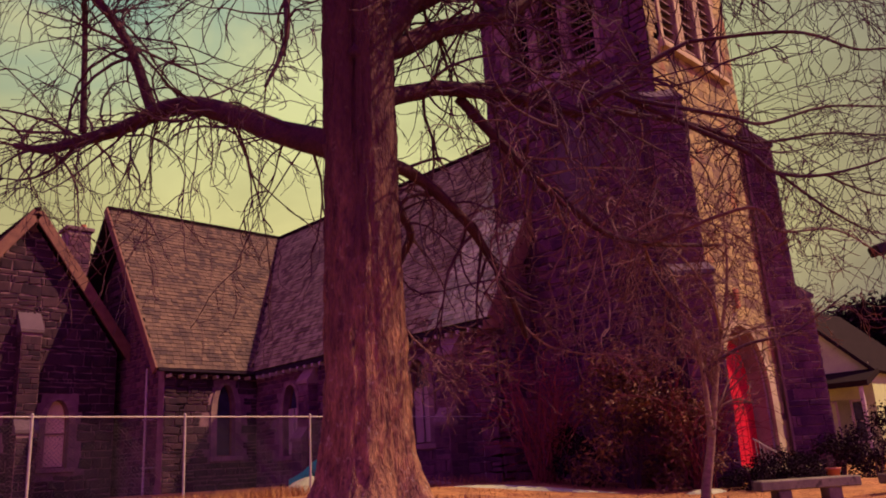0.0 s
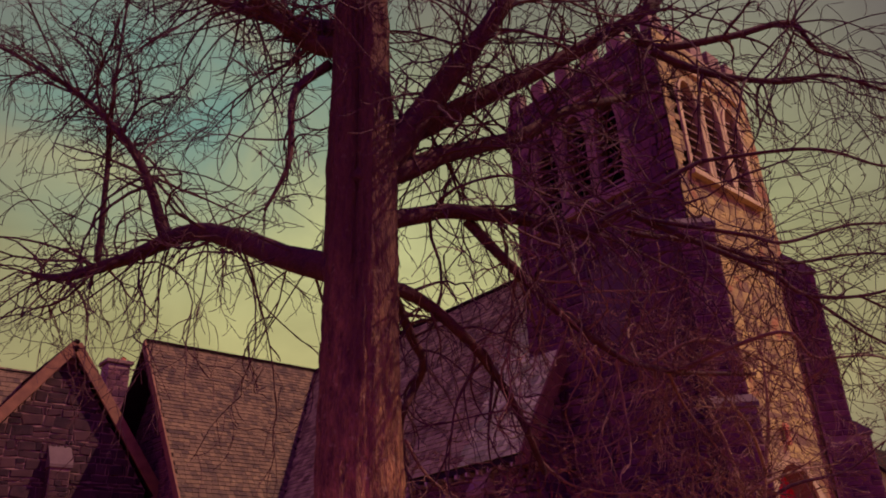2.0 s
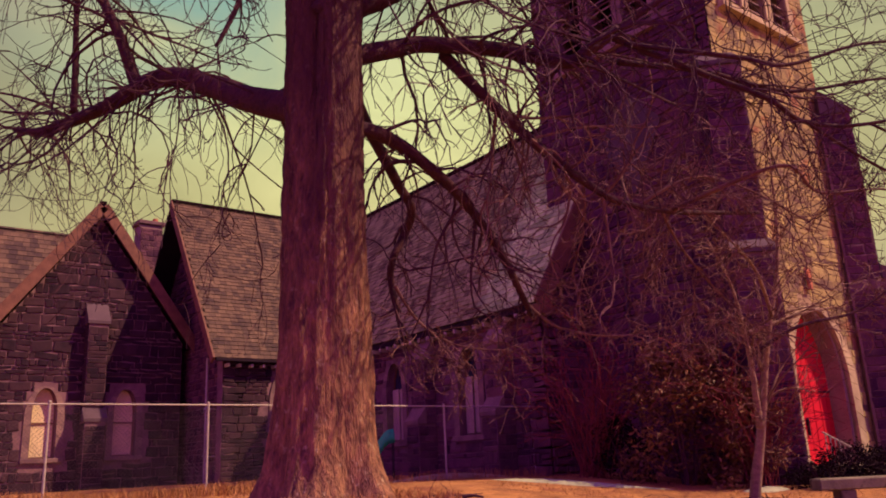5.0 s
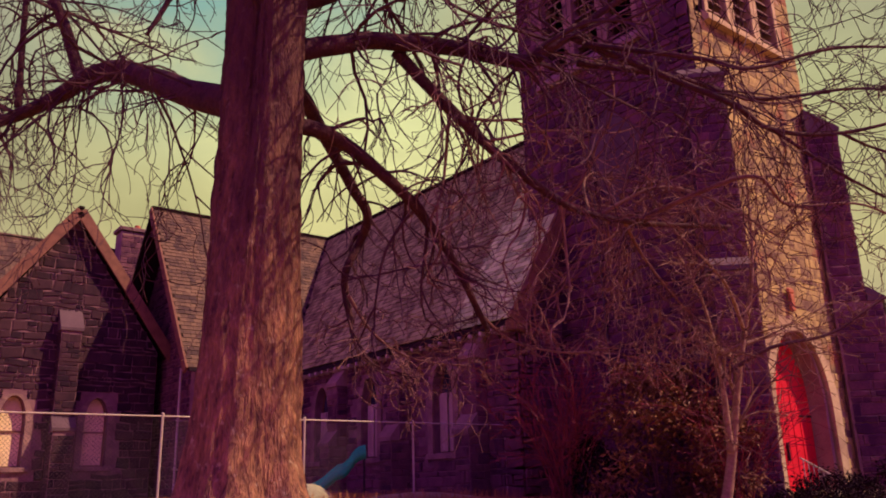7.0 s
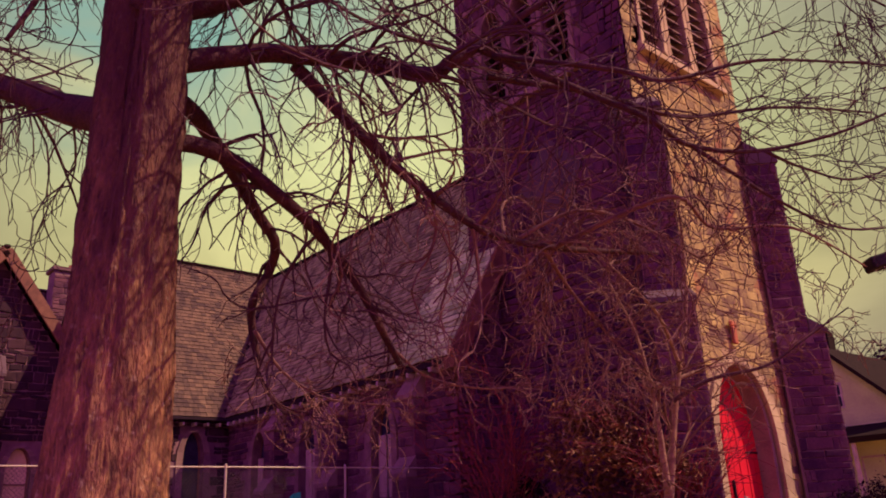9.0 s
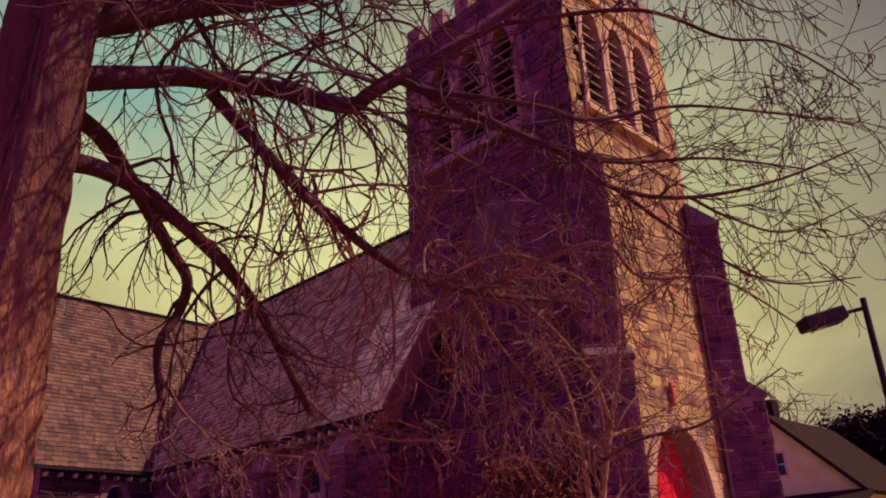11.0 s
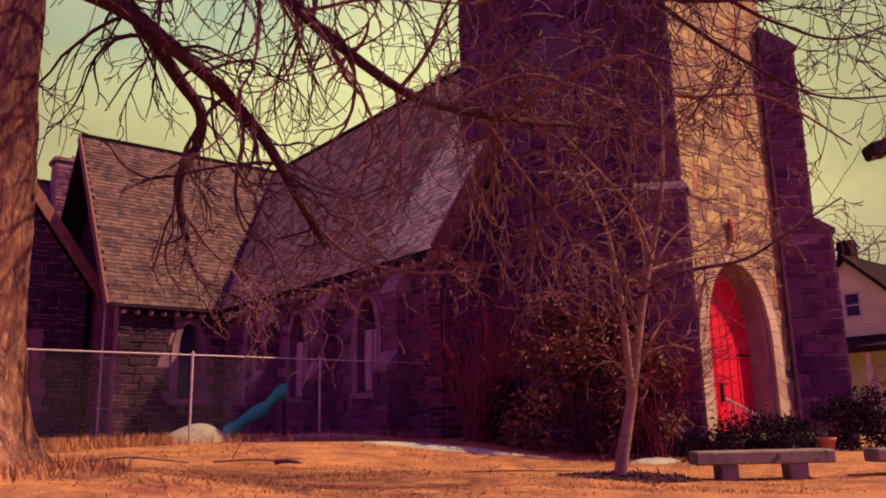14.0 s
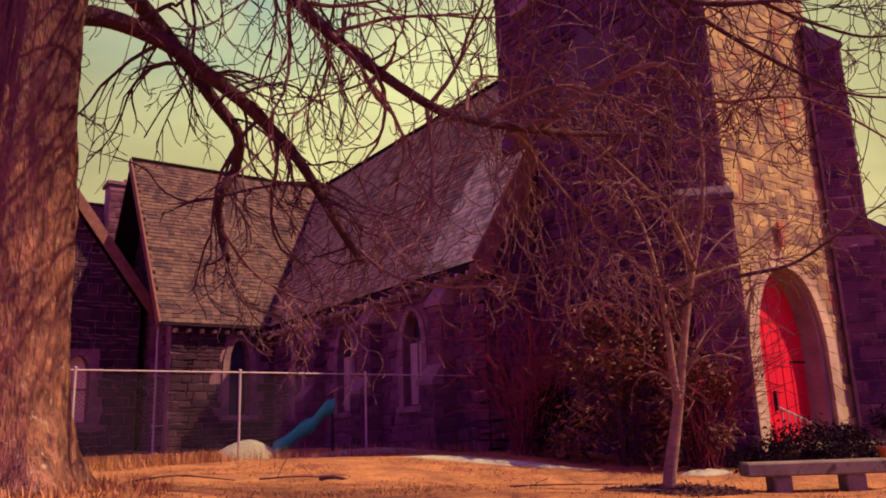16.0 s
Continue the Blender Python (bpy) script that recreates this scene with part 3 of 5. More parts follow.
def buttress(owner, fr, cx, w, stages, mat, cap_mat, seed, pitch=1.5):
    """Stepped buttress in a wall frame; stages: (z0, z1, how far it stands out), with sloped caps."""
    bm = bmesh.new()
    for z0, z1, out in stages:
        bm_box(bm, (cx - w / 2, -out, z0), (cx + w / 2, 0.05, z1))
    bm.transform(fr)
    b = part("buttress", bm, M_MORTAR, owner)
    for i, (z0, z1, out) in enumerate(stages):
        up = stages[i + 1][2] if i + 1 < len(stages) else 0.0
        rise = (out - up) * pitch
        vs = [(cx - w / 2 - 0.06, -out - 0.07, z1 + 0.002), (cx + w / 2 + 0.06, -out - 0.07, z1 + 0.002), (cx + w / 2 + 0.06, -up, z1 + 0.002), (cx - w / 2 - 0.06, -up, z1 + 0.002),
              (cx - w / 2 - 0.06, -out - 0.07, z1 + 0.12), (cx + w / 2 + 0.06, -out - 0.07, z1 + 0.12), (cx + w / 2 + 0.06, -up, z1 + rise + 0.12), (cx - w / 2 - 0.06, -up, z1 + rise + 0.12)]
        fs = [(3, 2, 1, 0), (4, 5, 6, 7), (0, 1, 5, 4), (1, 2, 6, 5), (2, 3, 7, 6), (3, 0, 4, 7)]
        part("cap_stone", mesh_of([fr @ Vector(v) for v in vs], fs), cap_mat, b)
        outer = [(cx - w / 2, z0), (cx + w / 2, z0), (cx + w / 2, z1), (cx - w / 2, z1)]
        lay_stones(b, fr @ Matrix.Translation((0, -out, 0)), outer, [], mat[0], mat[1], seed + i, singles=60, course=0.25, length=0.42, rough=0.7, proud=0.04)
        for side in (-1, 1):
            turn = fr @ Matrix.Translation((cx + side * w / 2, 0, 0)) @ Matrix.Rotation(side * math.pi / 2, 4, "Z")
            face = [(-out, z0), (0, z0), (0, z1), (-out, z1)] if side > 0 else [(0, z0), (out, z0), (out, z1), (0, z1)]
            if side > 0:
                face = [(-out, z0), (-0.02, z0), (-0.02, z1), (-out, z1)]
            lay_stones(b, turn, face, [], mat[0], mat[1], seed + 7 + i + side, singles=0, course=0.25, length=0.42, rough=0.7, proud=0.03)
    return b


RUBBLE, TOWER = (M_STONE, M_STONE_I), (M_TOWER, M_TOWER_I)

nave = thing("church_nave", "dark rubble-stone church nave with a steep slate roof", "church")
north = facing_north(19.2)
nave_holes = [lancet(-18.2, 1.0, 1.55, 3.2, 4.25), lancet(-22.3, 1.0, 1.55, 3.2, 4.25), lancet(-25.6, 1.0, 1.55, 3.2, 4.25)]
outer = [(-28.1, -0.3), (-14.8, -0.3), (-14.8, 5.35), (-28.1, 5.35)]
wall = part("north_wall", slab(outer, nave_holes, north, 0.5), M_MORTAR, nave)
lay_stones(wall, north, outer, nave_holes, *RUBBLE, 11, singles=220, tilt=0.1, joint=0.035, rough=0.8, first=(-17, 2.5), margin=0.24)
for cx in (-18.2, -22.3, -25.6):
    lancet_window(nave, north, cx, 1.0, 1.55, 3.2, 4.25, M_GLASS, M_DRESSED_DIM)
    for side in (-1, 1):
        bm = box_mesh((cx + side * 0.23 - 0.19, 0.16, 1.6), (cx + side * 0.23 + 0.19, 0.22, 3.35), 0.012)
        bm.transform(north)
        part("shutter_board", bm, M_OLD_BOARD, nave, "tall grey board over the window")
for i, cx in enumerate((-16.45, -20.25, -24.1)):
    buttress(nave, north, cx, 0.62, [(-0.3, 2.0, 0.75), (2.0, 4.1, 0.45)], RUBBLE, M_DRESSED_DIM, 40 + 5 * i)
west = facing_west(14.8)
outer = [(19.2, -0.3), (28.28, -0.3), (28.28, 5.3), (RIDGE_X, RIDGE_Z - 0.35), (19.2, 5.3)]
wall = part("west_gable", slab(outer, [], west, 0.5), M_MORTAR, nave)
lay_stones(wall, west, [(19.2, -0.3), (21.0, -0.3), (21.0, 8.0), (19.2, 5.2)], [], *RUBBLE, 12, singles=60, tilt=0.1, joint=0.035, rough=0.8)
part("south_wall", box_mesh((27.78, 14.8, -0.3), (28.28, 40, 5.3)), M_MORTAR, nave)
SL = math.hypot(RIDGE_X - EAVE_X, RIDGE_Z - EAVE_Z)
roof = roof_slab(nave, [(EAVE_X, 14.4, EAVE_Z), (EAVE_X, T_EAVE_Y, EAVE_Z), (RIDGE_X, T_RIDGE_Y, RIDGE_Z), (RIDGE_X, 14.4, RIDGE_Z)], name="north_roof")
roof_s = roof_slab(nave, [(2 * RIDGE_X - EAVE_X, 14.4, EAVE_Z), (2 * RIDGE_X - EAVE_X, 45, EAVE_Z), (RIDGE_X, 45, RIDGE_Z), (RIDGE_X, 14.4, RIDGE_Z)], name="south_roof")
part("ridge_tile", box_mesh((RIDGE_X - 0.12, 14.4, RIDGE_Z - 0.06), (RIDGE_X + 0.12, T_RIDGE_Y, RIDGE_Z + 0.07), 0.03), M_SHINGLE, nave)


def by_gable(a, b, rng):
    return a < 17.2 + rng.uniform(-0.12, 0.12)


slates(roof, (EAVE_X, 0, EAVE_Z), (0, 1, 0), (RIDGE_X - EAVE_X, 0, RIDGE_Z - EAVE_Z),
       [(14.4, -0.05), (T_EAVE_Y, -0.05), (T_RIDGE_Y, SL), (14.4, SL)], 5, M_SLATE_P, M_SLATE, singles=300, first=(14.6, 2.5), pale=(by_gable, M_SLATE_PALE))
bar(nave, "rake_board", (EAVE_X - 0.05, 14.36, EAVE_Z - 0.2), (RIDGE_X, 14.36, RIDGE_Z - 0.14), 0.55, 0.09, M_BOARD, (-(RIDGE_Z - EAVE_Z), 0, RIDGE_X - EAVE_X), "sunlit brown gable board")
part("soffit_end", box_mesh((EAVE_X - 0.12, 14.33, EAVE_Z - 0.42), (EAVE_X + 0.38, 14.75, EAVE_Z - 0.12), 0.02), M_BOARD, nave)
part("fascia", box_mesh((EAVE_X + 0.02, 14.8, EAVE_Z - 0.22), (EAVE_X + 0.07, T_EAVE_Y, EAVE_Z - 0.06)), M_DARK, nave)
tail = None
for i in range(27):
    y = 15.0 + i * 0.48
    if tail is None:
        tail_mesh = bpy.data.meshes.new("rafter_tail")
        bm = box_mesh((0, -0.045, -0.07), (0.36, 0.045, 0.06), 0.012)
        bm.to_mesh(tail_mesh)
        bm.free()
        tail_mesh.materials.append(M_PALE_WOOD)
    tail = new("rafter_tail", tail_mesh)
    tail.parent, tail.location = nave, (EAVE_X - 0.02, y, EAVE_Z - 0.29)

# ---- church: transept ----
transept = thing("church_transept", "church transept with rubble walls and a warm brown slate roof", "church")
west = facing_west(28.1)
hole = lancet(17.8, 0.8, 1.7, 3.5, 4.5)
outer = [(15.2, -0.3), (19.2, -0.3), (19.2, 5.3), (15.2, 5.3)]
wall = part("west_wall", slab(outer, [hole], west, 0.5), M_MORTAR, transept)
lay_stones(wall, west, outer, [hole], M_RUBBLE_SHADE, M_RUBBLE_SHADE_I, 13, singles=260, tilt=0.1, joint=0.035, rough=0.8, margin=0.24)
lancet_window(transept, west, 17.8, 0.8, 1.7, 3.5, 4.5, M_GLASS, M_DRESSED_DIM, sash=False)
t_gable = facing_north(15.7)
outer = [(-38.6, -0.3), (-28.1, -0.3), (-28.1, 5.2), (-T_RIDGE_Y, RIDGE_Z - 0.35), (-38.6, 5.2)]
wall = part("north_gable", slab(outer, [], t_gable, 0.5), M_MORTAR, transept)
lay_stones(wall, t_gable, outer, [], *RUBBLE, 14, singles=0, tilt=0.1, joint=0.035, rough=0.8)
roof = roof_slab(transept, [(14.7, T_EAVE_Y, EAVE_Z), (EAVE_X, T_EAVE_Y, EAVE_Z), (RIDGE_X, T_RIDGE_Y, RIDGE_Z), (14.7, T_RIDGE_Y, RIDGE_Z)], name="west_roof")
roof_slab(transept, [(14.7, 2 * T_RIDGE_Y - T_EAVE_Y, EAVE_Z), (RIDGE_X, 2 * T_RIDGE_Y - T_EAVE_Y, EAVE_Z), (RIDGE_X, T_RIDGE_Y, RIDGE_Z), (14.7, T_RIDGE_Y, RIDGE_Z)], name="east_roof")
part("ridge_tile", box_mesh((14.7, T_RIDGE_Y - 0.12, RIDGE_Z - 0.06), (RIDGE_X, T_RIDGE_Y + 0.12, RIDGE_Z + 0.07), 0.03), M_SHINGLE, transept)
TL = math.hypot(T_RIDGE_Y - T_EAVE_Y, RIDGE_Z - EAVE_Z)
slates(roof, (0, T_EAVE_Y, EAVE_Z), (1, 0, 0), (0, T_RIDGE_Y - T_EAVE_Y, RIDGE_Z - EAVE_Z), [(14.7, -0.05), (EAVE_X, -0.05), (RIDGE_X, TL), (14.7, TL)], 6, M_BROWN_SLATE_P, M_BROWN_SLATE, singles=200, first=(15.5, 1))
bar(transept, "rake_board", (14.66, T_EAVE_Y - 0.03, EAVE_Z - 0.16), (14.66, T_RIDGE_Y, RIDGE_Z - 0.12), 0.34, 0.09, M_BOARD, (0, -(RIDGE_Z - EAVE_Z), T_RIDGE_Y - T_EAVE_Y))
for i in range(8):
    tail = new("rafter_tail", tail_mesh)
    tail.parent = transept
    tail.matrix_local = Matrix.Translation((15.3 + i * 0.48, T_EAVE_Y - 0.02, EAVE_Z - 0.29)) @ Matrix.Rotation(math.pi / 2, 4, "Z")
vs, fs = tube([(15.1, 29.4, 5.2), (15.1, 29.4, 0.2)], [0.05, 0.05], 8)
pipe = part("downpipe", mesh_of(vs, fs), M_STEEL, transept, "thin pale drainpipe at the corner")
for z in (1.4, 3.2):
    part("pipe_clip", box_mesh((15.02, 29.32, z), (15.7, 29.48, z + 0.06)), M_STEEL, pipe)
bar(transept, "gutter", (14.75, T_EAVE_Y - 0.08, EAVE_Z - 0.12), (EAVE_X, T_EAVE_Y - 0.08, EAVE_Z - 0.12), 0.12, 0.1, M_DARK, (0, 1, 0))

# ---- church: side wing ----
wing = thing("church_side_wing", "low gabled stone wing with pointed windows and brown gable boards", "church")
WX, WZ, WE, WH, WY = 11.6, 12.0, 6.15, 4.2, 32.9
west = facing_west(WY)
wing_holes = [lancet(10.05, 0.9, 1.65, 3.35, 4.3), lancet(13.05, 0.9, 1.65, 3.35, 4.3)]
outer = [(8.0, -0.3), (15.3, -0.3), (15.3, 6.3), (WX, WZ - 0.5), (8.0, 6.3)]
wall = part("west_gable", slab(outer, wing_holes, west, 0.5), M_MORTAR, wing)
lay_stones(wall, west, outer, wing_holes, M_RUBBLE_SHADE, M_RUBBLE_SHADE_I, 15, singles=300, tilt=0.14, joint=0.04, rough=0.95, first=(12.6, 4), margin=0.26, course=0.31, length=0.42)
for cx in (10.05, 13.05):
    lancet_window(wing, west, cx, 0.9, 1.65, 3.35, 4.3, M_SKY_PANE, M_DRESSED_DIM)
buttress(wing, west, 11.7, 0.75, [(-0.3, 2.95, 0.85), (2.95, 6.85, 0.55)], (M_RUBBLE_SHADE, M_RUBBLE_SHADE_I), M_PANEL, 70)
part("side_wall", box_mesh((14.8, WY + 0.5, -0.3), (15.3, 42, 6.3)), M_MORTAR, wing)
part("far_side_wall", box_mesh((8.0, WY + 0.5, -0.3), (8.5, 42, 6.3)), M_MORTAR, wing)
for sgn, nm in ((1, "south_roof"), (-1, "north_roof")):
    ex = WX + sgn * WH
    rf = roof_slab(wing, [(ex, WY - 0.4, WE), (ex, 42, WE), (WX, 42, WZ), (WX, WY - 0.4, WZ)], name=nm)
    ll = math.hypot(WH, WZ - WE)
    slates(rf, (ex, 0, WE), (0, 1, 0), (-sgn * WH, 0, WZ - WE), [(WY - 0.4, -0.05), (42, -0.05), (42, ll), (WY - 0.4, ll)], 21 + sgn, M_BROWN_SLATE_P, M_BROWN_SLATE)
    bar(wing, "rake_board", (ex + sgn * 0.06, WY - 0.44, WE - 0.2), (WX, WY - 0.44, WZ - 0.14), 0.44, 0.1, M_BOARD, (sgn * (WZ - WE), 0, WH), "sunlit brown gable board")
part("ridge_tile", box_mesh((WX - 0.12, WY - 0.5, WZ - 0.06), (WX + 0.12, 42, WZ + 0.08), 0.03), M_SHINGLE, wing)
back = thing("church_rear_range", "long low slate roof behind the side wing", "church")
part("wall", box_mesh((-14, 37.1, -0.3), (16.5, 43.7, 6.0)), M_MORTAR, back)
rf = roof_slab(back, [(-14.4, 36.6, 6.0), (16.8, 36.6, 6.0), (16.8, 40.4, 12.7), (-14.4, 40.4, 12.7)], name="front_roof")
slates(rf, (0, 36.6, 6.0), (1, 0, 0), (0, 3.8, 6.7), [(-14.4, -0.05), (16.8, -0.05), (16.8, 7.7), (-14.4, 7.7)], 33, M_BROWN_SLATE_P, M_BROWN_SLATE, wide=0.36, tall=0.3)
roof_slab(back, [(-14.4, 44.2, 6.0), (16.8, 44.2, 6.0), (16.8, 40.4, 12.7), (-14.4, 40.4, 12.7)], name="back_roof")
chimney = thing("chimney", "squat stone chimney between the roofs", "chimney")
shaft = part("shaft", box_mesh((15.1, 39.2, 9.5), (16.25, 40.2, 13.45), 0.03), M_DRESSED_DIM, chimney)
lay_stones(shaft, facing_west(39.2), [(15.12, 10.5), (16.23, 10.5), (16.23, 13.43), (15.12, 13.43)], [], M_STONE, M_STONE_I, 71, course=0.3, length=0.45, proud=0.04)
part("cap", box_mesh((14.98, 39.08, 13.45), (16.37, 40.32, 13.66), 0.03), M_DRESSED_DIM, chimney)
part("pot", mesh_of(*tube([(16.0, 39.7, 13.64), (16.0, 39.7, 13.95)], [0.16, 0.14], 10)), M_CLAY, chimney)

# ---- church: tower ----
tower = thing("church_tower", "tall square stone bell tower with louvred belfry and red door", "church tower")
TX0, TX1, TY0, TY1, TZ = 21.0, 26.5, 9.4, 15.9, 17.9
front, side = facing_west(TY0), facing_north(TX0)
door_hole = lancet(23.85, 2.7, -0.3, 2.35, 4.25, n=10)
bells = [lancet(c, 0.95, 13.0, 15.1, 16.3) for c in (22.35, 23.65, 24.95)]
outer = [(TX0, -0.3), (TX1, -0.3), (TX1, TZ), (TX0, TZ)]
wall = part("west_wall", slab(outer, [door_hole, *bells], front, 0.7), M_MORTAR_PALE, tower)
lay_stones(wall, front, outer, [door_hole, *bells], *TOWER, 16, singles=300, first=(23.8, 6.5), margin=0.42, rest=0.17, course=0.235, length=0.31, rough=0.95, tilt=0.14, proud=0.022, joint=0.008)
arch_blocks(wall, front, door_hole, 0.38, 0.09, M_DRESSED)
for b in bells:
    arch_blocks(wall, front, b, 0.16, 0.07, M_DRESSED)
side_bells = [lancet(c, 0.95, 13.0, 15.1, 16.3) for c in (-14.25, -12.95, -11.65)]
outer = [(-TY1, -0.3), (-TY0, -0.3), (-TY0, TZ), (-TY1, TZ)]
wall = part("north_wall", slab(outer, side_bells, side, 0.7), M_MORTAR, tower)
lay_stones(wall, side, outer, side_bells, M_TWR_SHADE, M_TWR_SHADE_I, 17, tilt=0.15, rough=1.0, singles=200, first=(-11, 6), margin=0.2, course=0.33, length=0.4, joint=0.035, proud=0.06)
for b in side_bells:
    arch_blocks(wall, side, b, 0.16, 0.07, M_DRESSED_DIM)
part("south_wall", box_mesh((TX1 - 0.7, TY0 + 0.71, -0.3), (TX1, TY1, TZ)), M_MORTAR, tower)
part("east_wall", box_mesh((TX0 + 0.71, TY1 - 0.7, -0.3), (TX1 - 0.71, TY1, TZ)), M_MORTAR, tower)
part("tower_roof", box_mesh((TX0 + 0.71, TY0 + 0.71, TZ - 0.6), (TX1 - 0.71, TY1 - 0.71, TZ - 0.3)), M_SHINGLE, tower)
for fr, cs, nm in ((front, (22.35, 23.65, 24.95), "a"), (side, (-14.25, -12.95, -11.65), "b")):
    lo, hi = min(cs) - 0.75, max(cs) + 0.75
    vs = [(lo, -0.22, 12.55), (hi, -0.22, 12.55), (hi, 0.0, 12.55), (lo, 0.0, 12.55), (lo, -0.22, 12.68), (hi, -0.22, 12.68), (hi, 0.02, 12.98), (lo, 0.02, 12.98)]
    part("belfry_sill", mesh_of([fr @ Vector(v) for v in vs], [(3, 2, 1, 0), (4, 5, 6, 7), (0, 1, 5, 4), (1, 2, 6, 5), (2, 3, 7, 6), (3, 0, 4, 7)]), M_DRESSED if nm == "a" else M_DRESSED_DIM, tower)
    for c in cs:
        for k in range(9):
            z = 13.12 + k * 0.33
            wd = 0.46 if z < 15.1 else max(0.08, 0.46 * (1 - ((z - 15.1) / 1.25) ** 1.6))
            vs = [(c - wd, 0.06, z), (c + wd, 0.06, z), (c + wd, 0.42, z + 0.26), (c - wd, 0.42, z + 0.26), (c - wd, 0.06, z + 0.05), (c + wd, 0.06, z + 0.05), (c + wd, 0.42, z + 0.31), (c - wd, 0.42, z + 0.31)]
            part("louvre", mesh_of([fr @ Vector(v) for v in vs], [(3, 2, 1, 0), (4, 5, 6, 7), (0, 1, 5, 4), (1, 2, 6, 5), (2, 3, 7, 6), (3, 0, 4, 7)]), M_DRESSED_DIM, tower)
        # Added dark sheet stands in for the shade inside the belfry.
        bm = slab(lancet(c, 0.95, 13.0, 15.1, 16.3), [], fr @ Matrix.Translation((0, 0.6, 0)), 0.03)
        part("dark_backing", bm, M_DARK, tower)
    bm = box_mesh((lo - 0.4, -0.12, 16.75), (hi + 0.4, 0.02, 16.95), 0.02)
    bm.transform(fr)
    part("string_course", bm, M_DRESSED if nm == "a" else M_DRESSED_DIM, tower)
# parapet
for k in range(5):
    x = TX0 + 0.02 + k * 1.16
    part("merlon", box_mesh((x, TY0 + 0.02, TZ), (x + 0.8, TY0 + 0.4, TZ + 0.75), 0.02), M_DRESSED_DIM, tower)
for k in range(1, 6):
    y = TY0 + 0.02 + k * 1.16
    part("merlon", box_mesh((TX0 + 0.02, y, TZ), (TX0 + 0.4, y + 0.6, TZ + 0.75), 0.02), M_DRESSED_DIM, tower)
# diagonal buttresses at the two front corners
for (x, y), turn, sd in (((TX0 + 0.15, TY0 + 0.15), -45, 80), ((TX1 - 0.15, TY0 + 0.15), 45, 95)):
    fr = Matrix.Translation((x, y, 0)) @ Matrix.Rotation(radians(turn), 4, "Z")
    buttress(tower, fr, 0.0, 0.95, [(-0.3, 5.2, 1.25), (5.2, 10.3, 0.85)], (M_TWR_SHADE, M_TWR_SHADE_I), M_PANEL, sd, pitch=0.75)
# grey panel and conductor on the shaded side
kite = [(-12.35, 7.85), (-11.2, 9.8), (-12.35, 11.05), (-13.5, 9.8)]
part("diamond_panel", slab(kite, [], facing_north(TX0 - 0.09), 0.07), M_PANEL, tower, "smooth grey diamond-shaped stone panel")
vs, fs = tube([(20.88, 13.05, 0.1), (20.88, 13.05, 6.0), (20.88, 13.1, 12.2)], [0.03] * 3, 6)
part("conductor", mesh_of(vs, fs), M_WIRE, tower, "thin grey conductor pipe")

# the red door, set back in its arch
# Added lining; the shade in the recess is put into its stone colour.
part("door_reveal", slab(grown(door_hole, -0.01), [grown(door_hole, -0.13)], facing_west(TY0 + 0.06), 0.5), M_DRESSED_DIM, tower, "stone reveal lining, toned dark for the shade in the door recess")
DY = TY0 + 0.5
for sgn in (-1, 1):
    if sgn < 0:
        half = [(23.84, -0.1), (23.84, 4.2)] + [(23.85 - 1.33 * (1 - t ** 1.7), 2.35 + 1.87 * math.sin(t * math.pi / 2) ** 0.9) for t in (0.9, 0.8, 0.65, 0.5, 0.35, 0.2, 0.08, 0.0)] + [(22.52, -0.1)]
    else:
        half = [(23.86, -0.1), (25.18, -0.1)] + [(23.85 + 1.33 * (1 - t ** 1.7), 2.35 + 1.87 * math.sin(t * math.pi / 2) ** 0.9) for t in (0.0, 0.08, 0.2, 0.35, 0.5, 0.65, 0.8, 0.9)] + [(23.86, 4.2)]
    leaf = part("door_leaf", slab(half, [], facing_west(DY), 0.08), M_RED, tower, "bright red painted door leaf")
    for k in range(3):
        x = 23.85 + sgn * (0.3 + 0.36 * k)
        part("batten", box_mesh((x - 0.025, DY - 0.018, -0.05), (x + 0.025, DY - 0.002, 3.2 - 0.5 * k), 0.005), M_RED, leaf)
    for z in (2.1,):
        bm = box_mesh((min(23.85 + sgn * 0.6, 23.85 + sgn * 1.25), DY - 0.03, z), (max(23.85 + sgn * 0.6, 23.85 + sgn * 1.25), DY - 0.019, z + 0.05), 0.004)
        part("strap_hinge", bm, M_IRON, leaf, "black iron strap hinge")
part("door_handle", box_mesh((23.65, DY - 0.06, 1.0), (23.72, DY - 0.002, 1.45), 0.01), M_IRON, tower)
part("doorstep", box_mesh((22.3, 8.3, -0.3), (25.4, TY0 + 0.5, 0.25), 0.02), M_CONCRETE, tower)
part("lower_step", box_mesh((22.0, 7.9, -0.3), (25.7, 8.3, 0.08), 0.02), M_CONCRETE, tower)
bm = bmesh.new()
bm_box(bm, (23.76, TY0 - 0.16, 4.75), (23.94, TY0 - 0.07, 5.2), 0.02)
bm_box(bm, (23.70, TY0 - 0.15, 5.2), (24.0, TY0 - 0.06, 5.36), 0.04)
part("door_ornament", bm, M_CLAY, tower, "small terracotta-red ornament above the arch")

